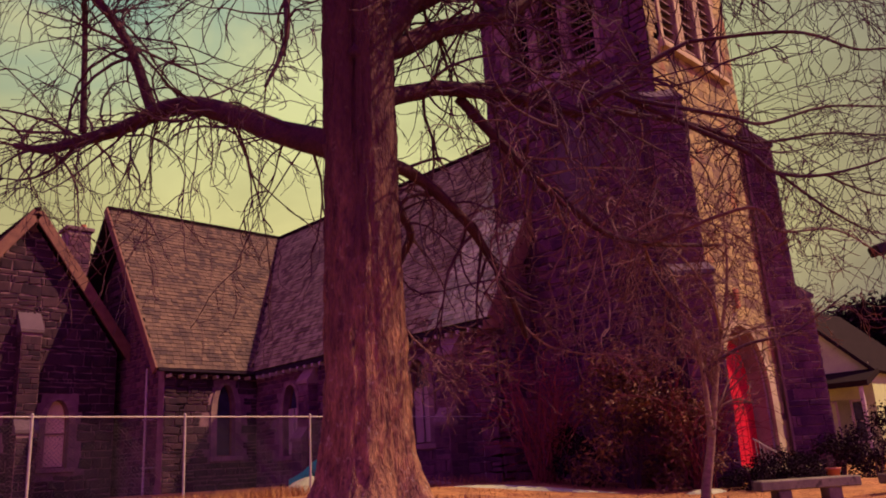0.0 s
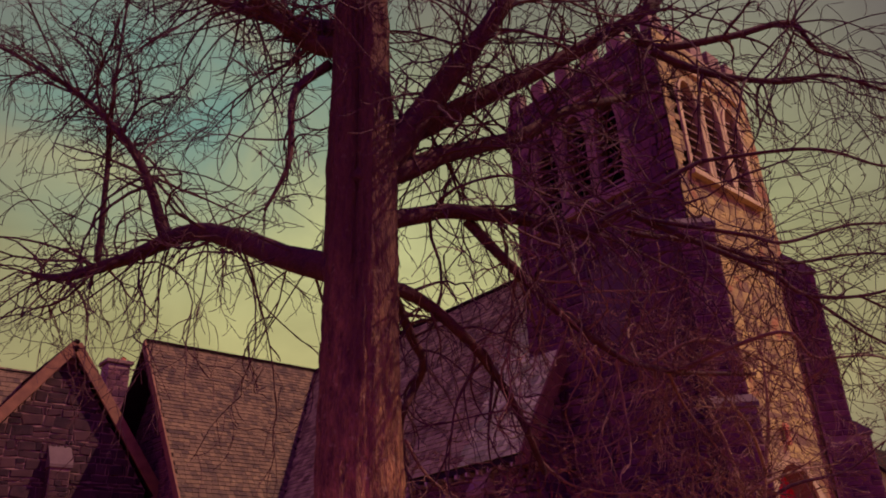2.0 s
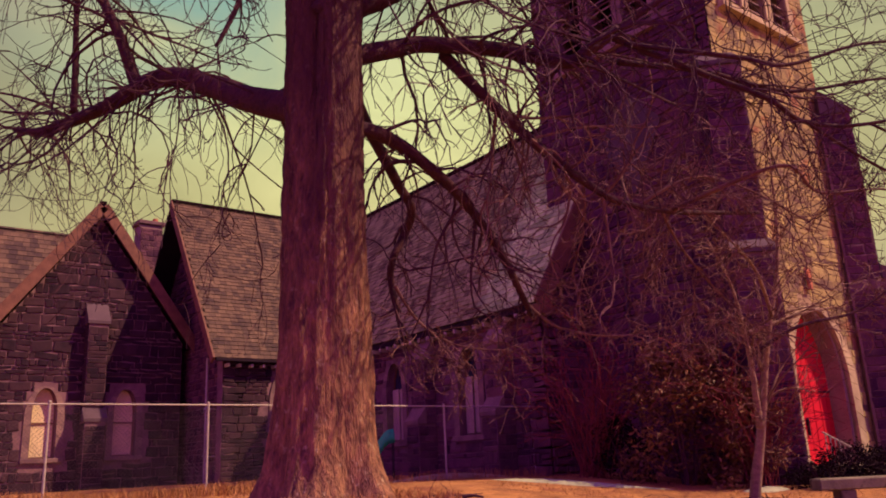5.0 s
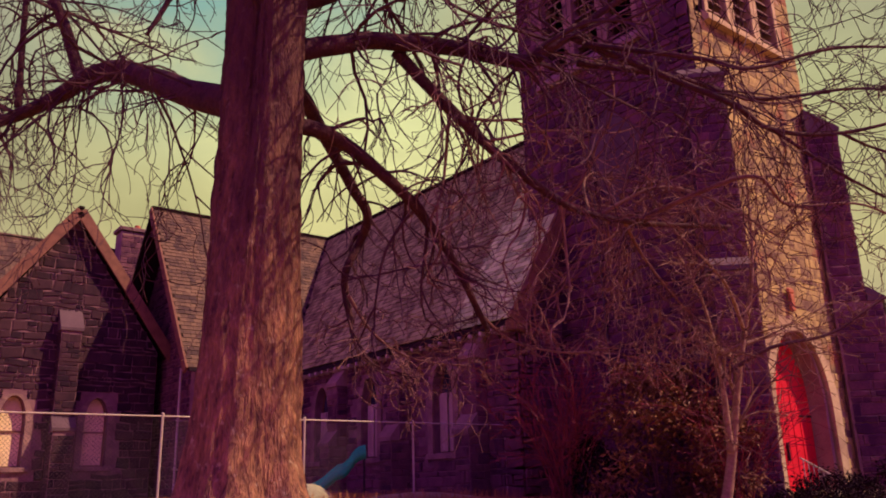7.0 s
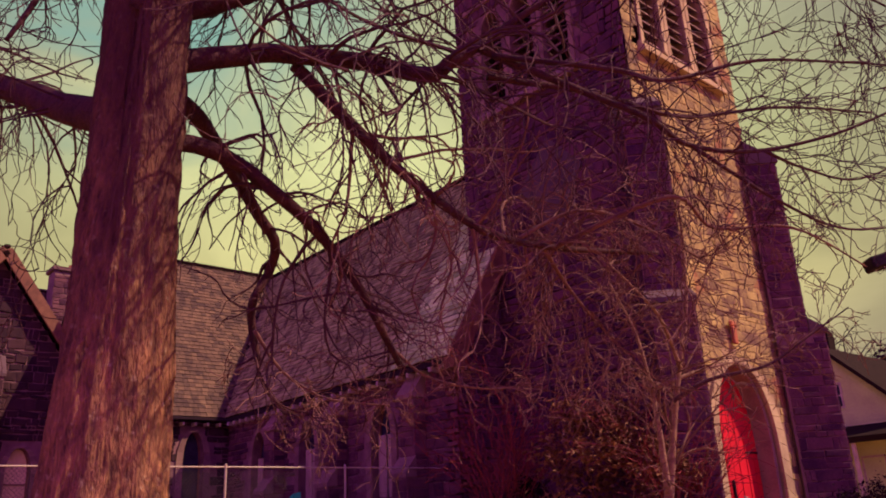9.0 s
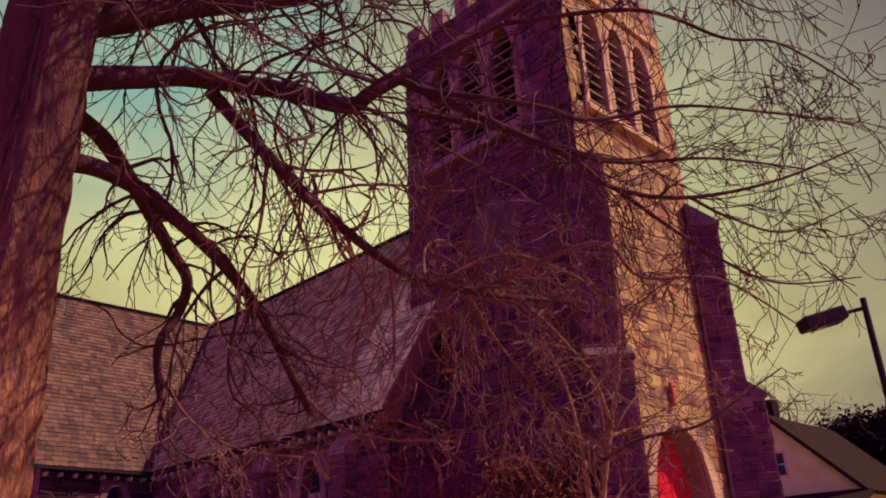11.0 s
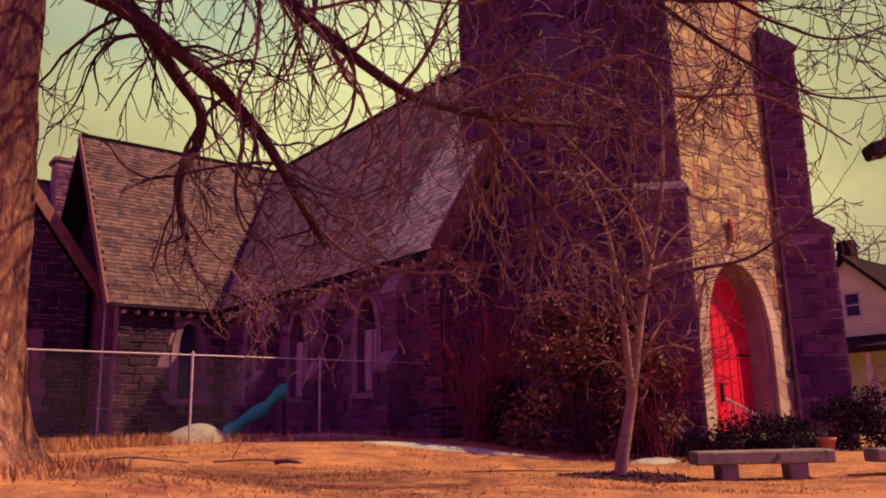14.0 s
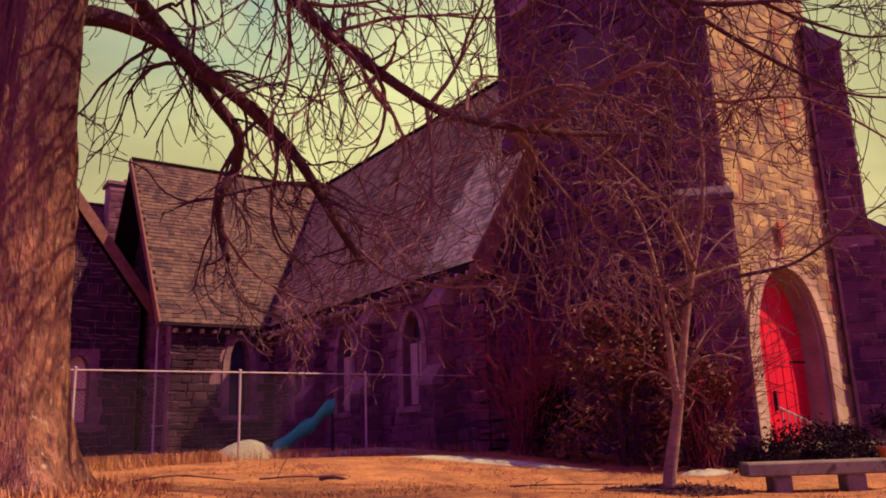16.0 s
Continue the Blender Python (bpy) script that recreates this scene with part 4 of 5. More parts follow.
# ---- the old tree ----
def grow_twigs(pile, rng, start, heading, length, radius, droop, depth, wander=0.38):
    """A twig that curls and hangs, with side twigs of its own."""
    n = 7 if depth else 5
    p, d = Vector(start), Vector(heading).normalized()
    axis = Vector((rng.uniform(-1, 1), rng.uniform(-1, 1), rng.uniform(-1, 1))).normalized()
    curl = wander * rng.uniform(0.4, 1.2)
    pts, rs = [p.copy()], [radius]
    for i in range(n):
        if rng.random() < 0.22:
            curl = -curl
        shake = Vector((rng.uniform(-1, 1), rng.uniform(-1, 1), rng.uniform(-1, 1))) * wander * 0.25
        d = (d + axis.cross(d) * curl + shake + Vector((0, 0, -droop if i < n - 2 else droop * 0.8))).normalized()
        p = p + d * length / n
        pts.append(p.copy())
        rs.append(max(radius * (1 - 0.7 * (i + 1) / n), 0.0056))
        if depth and i and rng.random() < 0.43:
            turn = Vector((rng.uniform(-1, 1), rng.uniform(-1, 1), rng.uniform(-0.9, 0.7)))
            sd = (d + turn * 0.85).normalized()
            grow_twigs(pile, rng, p, sd, length * rng.uniform(0.3, 0.65), max(radius * 0.55, 0.0062), droop, depth - 1, wander)
    pile.add(*tube(pts, rs, 4 if radius > 0.012 else 3, cap=False))


def limb_object(owner, name, pts, r0, r1, mat, sides=10, knobs=0.06):
    """A limb through control points, tapering, with an uneven skin."""
    line = smooth_line(pts, 7)
    n = len(line) - 1
    rs = [r0 + (r1 - r0) * (i / n) ** 0.8 for i in range(n + 1)]
    vs, fs = tube(line, rs, sides)
    vs = [v + Vector(noise.noise_vector(Vector(v) * 2.3)) * knobs * rs[min(i // sides, n)] * 2 for i, v in enumerate(vs)]
    ob = part(name, mesh_of(vs, fs), mat, owner, smooth=True)
    return line, rs


def clothe(pile, rng, line, rs, count, length, droop, up=0.0, t0=0.15, depth=2):
    """Twigs along a limb."""
    n = len(line) - 1
    for _ in range(count):
        f = t0 + (1 - t0) * rng.random()
        i = min(int(f * n), n - 1)
        p = line[i].lerp(line[i + 1], f * n - i)
        d = (line[i + 1] - line[i]).normalized()
        sd = (d * rng.uniform(0.2, 0.9) + Vector((rng.uniform(-1, 1), rng.uniform(-1, 1), rng.uniform(-0.7, 0.9) + up))).normalized()
        grow_twigs(pile, rng, p, sd, length * rng.uniform(0.4, 1.5), min(rs[i] * 0.5, 0.030) * rng.uniform(0.4, 1.0), droop + 0.05, depth)


tree = thing("old_tree", "large bare deciduous tree with ridged bark on the lawn", "tree")


def trunk_mesh():
    cx, cy = 7.57, 6.45
    levels = [(-0.6, 0.95), (0.35, 0.80), (0.5, 0.69), (0.7, 0.61), (1.0, 0.55), (1.4, 0.52), (2.0, 0.495), (3.0, 0.48), (4.0, 0.47), (4.8, 0.48), (5.5, 0.47), (6.3, 0.47), (6.9, 0.46), (7.6, 0.43), (8.6, 0.42), (9.6, 0.40)]
    sides, rows = 150, []
    for i in range(len(levels) - 1):
        (z0, r0), (z1, r1) = levels[i], levels[i + 1]
        k = max(2, int((z1 - z0) / 0.07))
        rows += [(z0 + (z1 - z0) * j / k, r0 + (r1 - r0) * j / k) for j in range(k)]
    rows.append(levels[-1])
    vs, fs = [], []
    for z, r in rows:
        flare = max(0, 1.3 - (z - 0.35)) / 1.3
        for s in range(sides):
            a = 2 * math.pi * s / sides
            root = 0.14 * flare ** 2 * math.sin(a * 5 + 0.7) + 0.05 * flare * math.sin(a * 9 + z)
            q = Vector((math.cos(a) * 3.2, math.sin(a) * 3.2, z * 0.55))
            ridge = abs(noise.noise(Vector((math.cos(a) * 12, math.sin(a) * 12, z * 1.5)))) * 0.055 + abs(noise.noise(Vector((math.cos(a) * 30, math.sin(a) * 30, z * 4.0)))) * 0.03 + noise.noise(q) * 0.03
            # the trunk parts into two stems, turned to shade its left in view
            s_ = min(1, max(0, (z - 1.6) / 4.6))
            s_ = s_ * s_ * (3 - 2 * s_)
            th = a + 1.0
            pair = 0.46 * r * abs(math.cos(th)) + math.sqrt(max(0, (0.54 * r) ** 2 - (0.46 * r * math.sin(th)) ** 2))
            rr = (r + (pair - r) * s_) * (1 + root) + ridge - 0.025
            vs.append((cx + 0.012 * z * 0.3 + rr * math.cos(a), cy + rr * math.sin(a), z))
    for i in range(len(rows) - 1):
        for s in range(sides):
            a, b = i * sides + s, i * sides + (s + 1) % sides
            fs.append((a, b, b + sides, a + sides))
    return mesh_of(vs, fs)


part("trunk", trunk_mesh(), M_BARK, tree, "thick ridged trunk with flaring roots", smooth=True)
rng = random.Random(7)
twigs, lit_twigs = Pile(), Pile()


def bough(pts, r0, r1, count, length, droop, young=False):
    """A limb from its points and end radii, with twigs of that length and droop; young: twigs painted paler as if
    sunlit.
    """
    line, rs = limb_object(tree, "limb", pts, r0, r1, M_TWIG_SUNLIT if young and r0 < 0.05 else M_LIMB)
    clothe(lit_twigs if young else twigs, rng, line, rs, count, length, droop)


bough([(7.45, 6.55, 4.85), (7.2, 7.4, 5.25), (6.67, 9.36, 6.3), (6.2, 10.8, 6.3), (5.64, 12.3, 6.34), (5.3, 13.0, 6.55)], 0.23, 0.05, 89, 1.9, 0.10)
bough([(6.5, 10.2, 6.4), (6.0, 10.4, 7.8), (5.3, 11.2, 9.1), (4.7, 12.0, 9.95), (3.9, 13.3, 11.1)], 0.10, 0.025, 85, 1.9, 0.03)
bough([(5.9, 11.5, 6.4), (5.8, 11.45, 8.3), (5.7, 11.4, 9.7), (5.6, 11.1, 12.0)], 0.06, 0.02, 55, 1.6, 0.0)
bough([(7.5, 6.6, 8.4), (7.23, 7.2, 8.75), (6.65, 7.3, 9.0), (6.1, 7.35, 9.4), (5.5, 7.8, 10.6)], 0.19, 0.06, 56, 2.0, 0.02)
bough([(7.4, 7.0, 8.3), (6.8, 6.9, 7.45), (6.63, 6.66, 6.2), (6.37, 6.75, 5.45)], 0.08, 0.02, 21, 1.1, 0.08)
bough([(7.7, 6.4, 6.15), (8.3, 6.25, 6.5), (8.9, 6.15, 6.9), (10.1, 5.8, 7.5), (11.0, 5.55, 8.2), (12.4, 5.2, 8.9)], 0.20, 0.06, 56, 1.9, 0.08)
bough([(7.6, 6.4, 6.0), (8.3, 6.0, 7.25), (8.7, 5.45, 8.1), (9.0, 4.9, 8.85), (9.4, 4.3, 10.2)], 0.25, 0.10, 47, 1.9, 0.02)
bough([(7.7, 6.4, 6.8), (8.5, 6.3, 7.25), (9.3, 5.8, 7.85), (10.4, 5.15, 8.65), (11.7, 4.5, 9.75), (12.4, 4.1, 10.5)], 0.22, 0.08, 56, 2.0, 0.05)
bough([(11.6, 4.5, 9.5), (11.9, 4.25, 9.1), (12.9, 3.55, 9.35), (13.8, 2.85, 9.65), (14.2, 2.7, 9.2), (14.7, 2.4, 9.05)], 0.09, 0.03, 34, 1.9, 0.10)
bough([(11.8, 4.3, 9.0), (12.4, 3.8, 8.55), (13.4, 3.1, 8.4), (14.2, 2.6, 8.6), (15.2, 2.0, 8.3)], 0.08, 0.02, 31, 1.9, 0.10)
bough([(7.7, 6.4, 5.5), (8.5, 6.35, 5.86), (9.0, 6.2, 6.02), (9.7, 5.6, 5.86), (10.15, 4.9, 5.5), (10.25, 4.6, 5.55), (10.6, 4.4, 5.85)], 0.14, 0.07, 46, 1.9, 0.16)
bough([(10.8, 4.6, 5.55), (11.9, 4.1, 5.5), (13.0, 3.6, 5.3), (14.4, 3.0, 5.6), (15.8, 2.4, 5.7)], 0.045, 0.012, 41, 1.9, 0.03)
bough([(9.25, 6.2, 5.95), (9.8, 5.88, 5.22), (10.35, 5.6, 4.6), (11.0, 5.4, 4.15), (11.5, 5.3, 3.98), (12.6, 5.2, 4.0), (14.3, 5.0, 4.2)], 0.085, 0.03, 40, 1.4, 0.06, young=True)
bough([(11.8, 5.3, 4.0), (12.5, 4.9, 4.4), (13.3, 4.6, 4.3), (14.2, 4.2, 3.8)], 0.03, 0.009, 40, 1.2, 0.05, young=True)
bough([(12.2, 5.25, 4.0), (13.0, 5.6, 3.7), (13.8, 5.7, 3.2), (14.4, 5.6, 2.7)], 0.03, 0.008, 36, 1.1, 0.10, young=True)
bough([(11.6, 5.3, 3.97), (12.0, 5.7, 4.6), (12.6, 6.0, 5.0), (13.2, 6.2, 5.0)], 0.026, 0.008, 34, 1.1, 0.08, young=True)
bough([(7.75, 6.45, 4.6), (8.2, 6.5, 4.75), (8.75, 6.6, 4.72), (9.2, 6.52, 4.44), (9.75, 6.6, 4.15), (10.3, 6.75, 3.8), (10.6, 6.74, 3.4), (10.92, 6.83, 3.03), (11.28, 7.0, 2.72)], 0.11, 0.04, 26, 1.1, 0.10)
bough([(7.7, 6.7, 5.5), (8.5, 7.3, 5.6), (9.1, 7.85, 5.5), (9.5, 8.1, 5.24), (10.0, 8.4, 4.92), (10.3, 8.52, 4.64), (10.42, 8.9, 4.35), (10.25, 9.02, 3.91), (10.33, 9.2, 3.6), (10.45, 9.2, 3.1)], 0.115, 0.05, 26, 1.1, 0.10)
bough([(7.75, 6.75, 9.4), (7.4, 7.0, 11.0), (6.9, 7.6, 13.0)], 0.30, 0.10, 56, 2.2, 0.0)
bough([(7.85, 6.7, 9.4), (8.3, 6.4, 11.0), (8.9, 6.0, 13.2)], 0.28, 0.10, 56, 2.2, 0.0)
bough([(7.7, 6.9, 9.0), (7.0, 8.4, 10.0), (6.2, 10.2, 11.5), (5.2, 12.2, 13)], 0.15, 0.05, 66, 2.2, 0.0)
bough([(10.5, 4.45, 5.75), (11.1, 3.7, 5.1), (11.63, 3.18, 4.67), (12.2, 3.05, 4.45), (13.12, 2.72, 4.52), (14.12, 2.16, 4.84), (15.2, 1.55, 5.4)], 0.05, 0.012, 18, 1.1, 0.0)
bough([(13.1, 2.72, 4.52), (13.76, 2.6, 4.43), (14.54, 2.31, 4.38), (15.45, 1.77, 4.83)], 0.022, 0.008, 8, 1.0, 0.0)
bough([(12.2, 3.05, 4.45), (13.34, 2.79, 4.01), (14.4, 2.5, 3.78), (15.7, 2.0, 4.01)], 0.026, 0.008, 11, 1.0, 0.0)
bough([(10.6, 4.3, 5.6), (11.12, 3.16, 5.04), (11.7, 2.91, 5.0), (12.62, 2.43, 5.32), (13.66, 1.95, 5.45), (14.91, 1.42, 5.56)], 0.035, 0.01, 14, 1.1, 0.0)
bough([(11.3, 3.6, 6.4), (12.15, 2.46, 6.34), (13.14, 2.01, 6.22), (13.79, 1.65, 6.26), (14.96, 1.28, 5.98)], 0.03, 0.01, 21, 1.2, 0.14)
bough([(10.6, 4.4, 5.85), (11.0, 3.9, 6.2), (11.3, 3.6, 6.4)], 0.05, 0.03, 3, 0.9, 0.0)
bough([(12.4, 5.2, 4.0), (12.8, 3.78, 4.26), (13.44, 3.63, 3.96), (14.39, 3.13, 4.0), (15.65, 2.86, 3.64)], 0.035, 0.01, 16, 1.0, 0.0, young=True)
bough([(10.3, 9.05, 3.5), (10.8, 9.1, 2.95), (11.5, 9.0, 2.6), (12.3, 8.6, 2.5)], 0.03, 0.008, 40, 0.9, 0.02, young=True)
bough([(11.2, 7.0, 2.9), (11.6, 6.8, 2.55), (12.3, 6.4, 2.4), (12.9, 6.1, 2.5)], 0.025, 0.008, 26, 0.7, 0.02, young=True)
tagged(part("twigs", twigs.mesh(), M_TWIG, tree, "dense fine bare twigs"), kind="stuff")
tagged(part("sunlit_twigs", lit_twigs.mesh(), M_TWIG_SUNLIT, tree, "tangled twigs toned paler as if sunlit"), kind="stuff")

# ---- young tree on the lawn ----
sapling = thing("young_tree", "slender young tree with pale bark in a bed of dark mulch", "tree")
rng = random.Random(21)
stw = Pile()


def shoot(owner, pile, pts, r0, r1, count, length, droop, mat, depth=2):
    line, rs = limb_object(owner, "stem", pts, r0, r1, mat, sides=10, knobs=0.08)
    clothe(pile, rng, line, rs, count, length, droop, up=0.35, t0=0.3, depth=depth)


shoot(sapling, stw, [(16.42, 7.15, -0.35), (16.43, 7.1, -0.05), (16.45, 6.98, 0.45), (16.47, 6.81, 1.11), (16.46, 6.65, 1.78), (16.48, 6.37, 2.87), (16.54, 6.13, 3.7), (16.5, 5.95, 4.6), (16.35, 5.8, 5.8)], 0.125, 0.015, 24, 1.3, 0.0, M_SAPLING)
shoot(sapling, stw, [(16.42, 6.8, 1.1), (16.28, 6.72, 1.6), (16.16, 6.65, 2.28), (16.0, 6.61, 2.95), (15.8, 6.61, 3.62), (15.4, 6.7, 4.4)], 0.07, 0.014, 22, 1.3, 0.0, M_SAPLING)
shoot(sapling, stw, [(16.15, 6.65, 2.3), (16.6, 5.94, 2.74), (17.34, 5.29, 2.93), (17.82, 4.81, 3.32), (18.4, 4.26, 3.8)], 0.045, 0.01, 18, 1.1, 0.02, M_TWIG)
shoot(sapling, stw, [(16.1, 6.6, 2.7), (16.8, 6.2, 2.95), (17.4, 6.0, 3.1), (18.1, 5.7, 3.2)], 0.045, 0.01, 14, 1.0, 0.03, M_SAPLING)
shoot(sapling, stw, [(16.48, 6.3, 3.0), (15.7, 6.0, 3.6), (14.9, 5.8, 3.9), (14.2, 5.9, 4.4)], 0.04, 0.01, 18, 1.2, 0.0, M_SAPLING)
tagged(part("twigs", stw.mesh(), M_SAPLING_TWIG, sapling, "fine bare twigs"), kind="stuff")


def scatter_blades(rng, count, spot, length, width, lean=0.5):
    """Thin blades or chips that stand on the ground at spots."""
    pile = Pile()
    for _ in range(count):
        x, y = spot(rng)
        z = ground_z(x, y) - 0.01
        a, l = rng.uniform(0, 6.28), length * rng.uniform(0.4, 1.3)
        d = Vector((math.cos(a), math.sin(a), 0))
        s = Vector((-d.y, d.x, 0)) * width
        tip = Vector((x, y, z)) + d * l * lean * rng.uniform(0.2, 1.6) + Vector((0, 0, l))
        mid = Vector((x, y, z)).lerp(tip, 0.55) + Vector((0, 0, l * 0.08))
        pile.add([Vector((x, y, z)) - s, Vector((x, y, z)) + s, mid + s * 0.7, mid - s * 0.7, tip], [(0, 1, 2, 3), (3, 2, 4)])
    return pile


def in_ring(cx, cy, r0, r1):
    def spot(rng):
        a, r = rng.uniform(0, 6.28), math.sqrt(rng.uniform(r0 * r0, r1 * r1))
        return cx + math.cos(a) * r, cy + math.sin(a) * r
    return spot


M_MULCH = material("mulch", (0.14, 0.07, 0.055), (0.05, 0.025, 0.025), grain=6, fine=40, bump=0.4, island=0.4)
bed = Pile()
for _ in range(900):
    a, r = rng.uniform(0, 6.28), 0.95 * math.sqrt(rng.random())
    x, y = 16.42 + math.cos(a) * r * 1.1, 7.05 + math.sin(a) * r * 1.1
    c = Vector((x, y, ground_z(x, y) + 0.02 + 0.07 * (1 - r)))
    d = Vector((rng.uniform(-1, 1), rng.uniform(-1, 1), rng.uniform(-0.25, 0.25))).normalized() * rng.uniform(0.03, 0.11)
    bed.add(*tube([c - d, c + d], [0.012, 0.009], 4))
tagged(part("mulch_bed", bed.mesh(), M_MULCH), "dark chips and leaf litter round the young tree", "mulch", kind="stuff")

# ---- fence ----
fence = thing("chain_link_fence", "galvanised chain-link fence before the church wall", "fence")
FY, FH = 15.5, 1.83
posts = [19.22, 16.1, 13.05] + [9.8 - 3.1 * k for k in range(7)]
for k, x in enumerate(posts):
    z = 0.35
    p = part("post", mesh_of(*tube([(x, FY, z - 0.4), (x, FY, z + FH + (0.04 if k else 0.1))], [0.027 if k else 0.032] * 2, 10)), M_STEEL, fence)
    bm = bmesh.new()
    bmesh.ops.create_uvsphere(bm, u_segments=10, v_segments=6, radius=0.034)
    bm.transform(Matrix.Translation((x, FY, z + FH + (0.04 if k else 0.1))))
    part("post_cap", bm, M_STEEL, p, smooth=True)
for k in range(9):
    x0, x1 = posts[k + 1], posts[k]
    part("top_rail", mesh_of(*tube([(x0, FY, 0.35 + FH), (x1, FY, 0.35 + FH)], [0.017, 0.017], 8)), M_STEEL, fence)
    wires, step, r = Pile(), 0.085, 0.003
    for sgn in (-1, 1):
        c = -FH
        while c < x1 - x0:
            a0, a1 = max(c, 0), min(c + FH, x1 - x0)
            if a1 > a0:
                zz = [(a - c) if sgn > 0 else FH - (a - c) for a in (a0, a1)]
                wires.add(*tube([(x0 + a0, FY + 0.03, 0.33 + zz[0]), (x0 + a1, FY + 0.03, 0.33 + zz[1])], [r, r], 3, cap=False))
            c += step
    part("wire_mesh", wires.mesh(), M_WIRE, fence, "diamond wire mesh")

# ---- slide and melting snow ----
slide = thing("playground_slide", "small wavy teal plastic slide behind the fence", "slide")
line = smooth_line([(16.2, 21.2, 0.40), (16.55, 20.95, 0.62), (16.95, 20.75, 0.98), (17.2, 20.6, 1.10), (17.5, 20.4, 1.52), (17.75, 20.3, 1.6)], 6)
side_dir = Vector((0.51, 0.86, 0)).normalized()
vs, fs = [], []
prof = [(-0.31, 0.12), (-0.27, 0.13), (-0.23, -0.02), (0.0, 0.0), (0.25, 0.06), (0.29, 0.30), (0.34, 0.30), (0.28, -0.14), (-0.26, -0.16)]
for p in line:
    vs += [p + side_dir * a + Vector((0, 0, b)) for a, b in prof]
m = len(prof)
for i in range(len(line) - 1):
    fs += [(i * m + k, i * m + (k + 1) % m, (i + 1) * m + (k + 1) % m, (i + 1) * m + k) for k in range(m)]
fs += [tuple(range(m)), tuple(range((len(line) - 1) * m, len(line) * m))[::-1]]
part("chute", mesh_of(vs, fs), M_TEAL, slide, smooth=True)
for s in (-1, 1):
    b = Vector((17.7, 20.32, 0)) + side_dir * 0.24 * s
    part("leg", mesh_of(*tube([(b.x, b.y, 0.3), (b.x, b.y, 1.58)], [0.03, 0.03], 8)), M_IRON, slide)
for k in range(4):
    a = Vector((17.7, 20.32, 0.55 + 0.25 * k))
    part("rung", mesh_of(*tube([a - side_dir * 0.24, a + side_dir * 0.24], [0.02, 0.02], 6)), M_IRON, slide)


def snow(cx, cy, lx, ly, turn, high, seed, label):
    n, k, vs, fs = 26, 7, [], []
    for j in range(k + 1):
        for i in range(n):
            a = 2 * math.pi * i / n
            rr = (1 - j / k) * (1 + 0.28 * noise.noise((math.cos(a) * 1.7 + seed, math.sin(a) * 1.7, seed)))
            x, y = math.cos(a) * rr * lx, math.sin(a) * rr * ly
            wx, wy = cx + x * math.cos(turn) - y * math.sin(turn), cy + x * math.sin(turn) + y * math.cos(turn)
            vs.append((wx, wy, ground_z(wx, wy) - 0.05 + (high + 0.05) * math.sin(j / k * math.pi / 2) ** 0.7 + 0.02 * noise.noise((wx * 3, wy * 3, 1))))
    for j in range(k):
        fs += [(j * n + i, j * n + (i + 1) % n, (j + 1) * n + (i + 1) % n, (j + 1) * n + i) for i in range(n)]
    tagged(part("snow_patch", mesh_of(vs, fs), M_PALE, smooth=True), label, "snow", group="melting snow")


snow(13.5, 16.1, 0.85, 0.5, 0.1, 0.42, 3, "small rounded heap of old snow behind the fence")
snow(17.0, 12.0, 2.7, 0.55, -0.95, 0.05, 5, "long thin strip of melting snow on the lawn")
snow(16.6, 15.95, 2.3, 0.3, 0.0, 0.15, 8, "low ridge of old snow along the fence")
snow(19.3, 8.6, 0.55, 0.35, -0.6, 0.08, 9, "flat grey remnant of snow by the shrubs")

# ---- benches ----
bench = thing("stone_bench", "weathered grey concrete bench on two square blocks", "bench", group="stone benches")
part("seat", box_mesh((-1.05, -0.22, 0.25), (1.05, 0.22, 0.45), 0.025), M_CONCRETE, bench)
for sx in (-0.55, 0.5):
    part("leg", box_mesh((sx - 0.14, -0.17, -0.08), (sx + 0.14, 0.17, 0.25), 0.015), M_CONCRETE, bench)
turn = math.atan2(-1.32, 1.65)
bench.matrix_basis = Matrix.Translation((18.24, 5.88, -0.285)) @ Matrix.Rotation(turn, 4, "Z")
copy_thing(bench, Matrix.Translation((20.4, 4.2, -0.30)) @ Matrix.Rotation(turn, 4, "Z"))

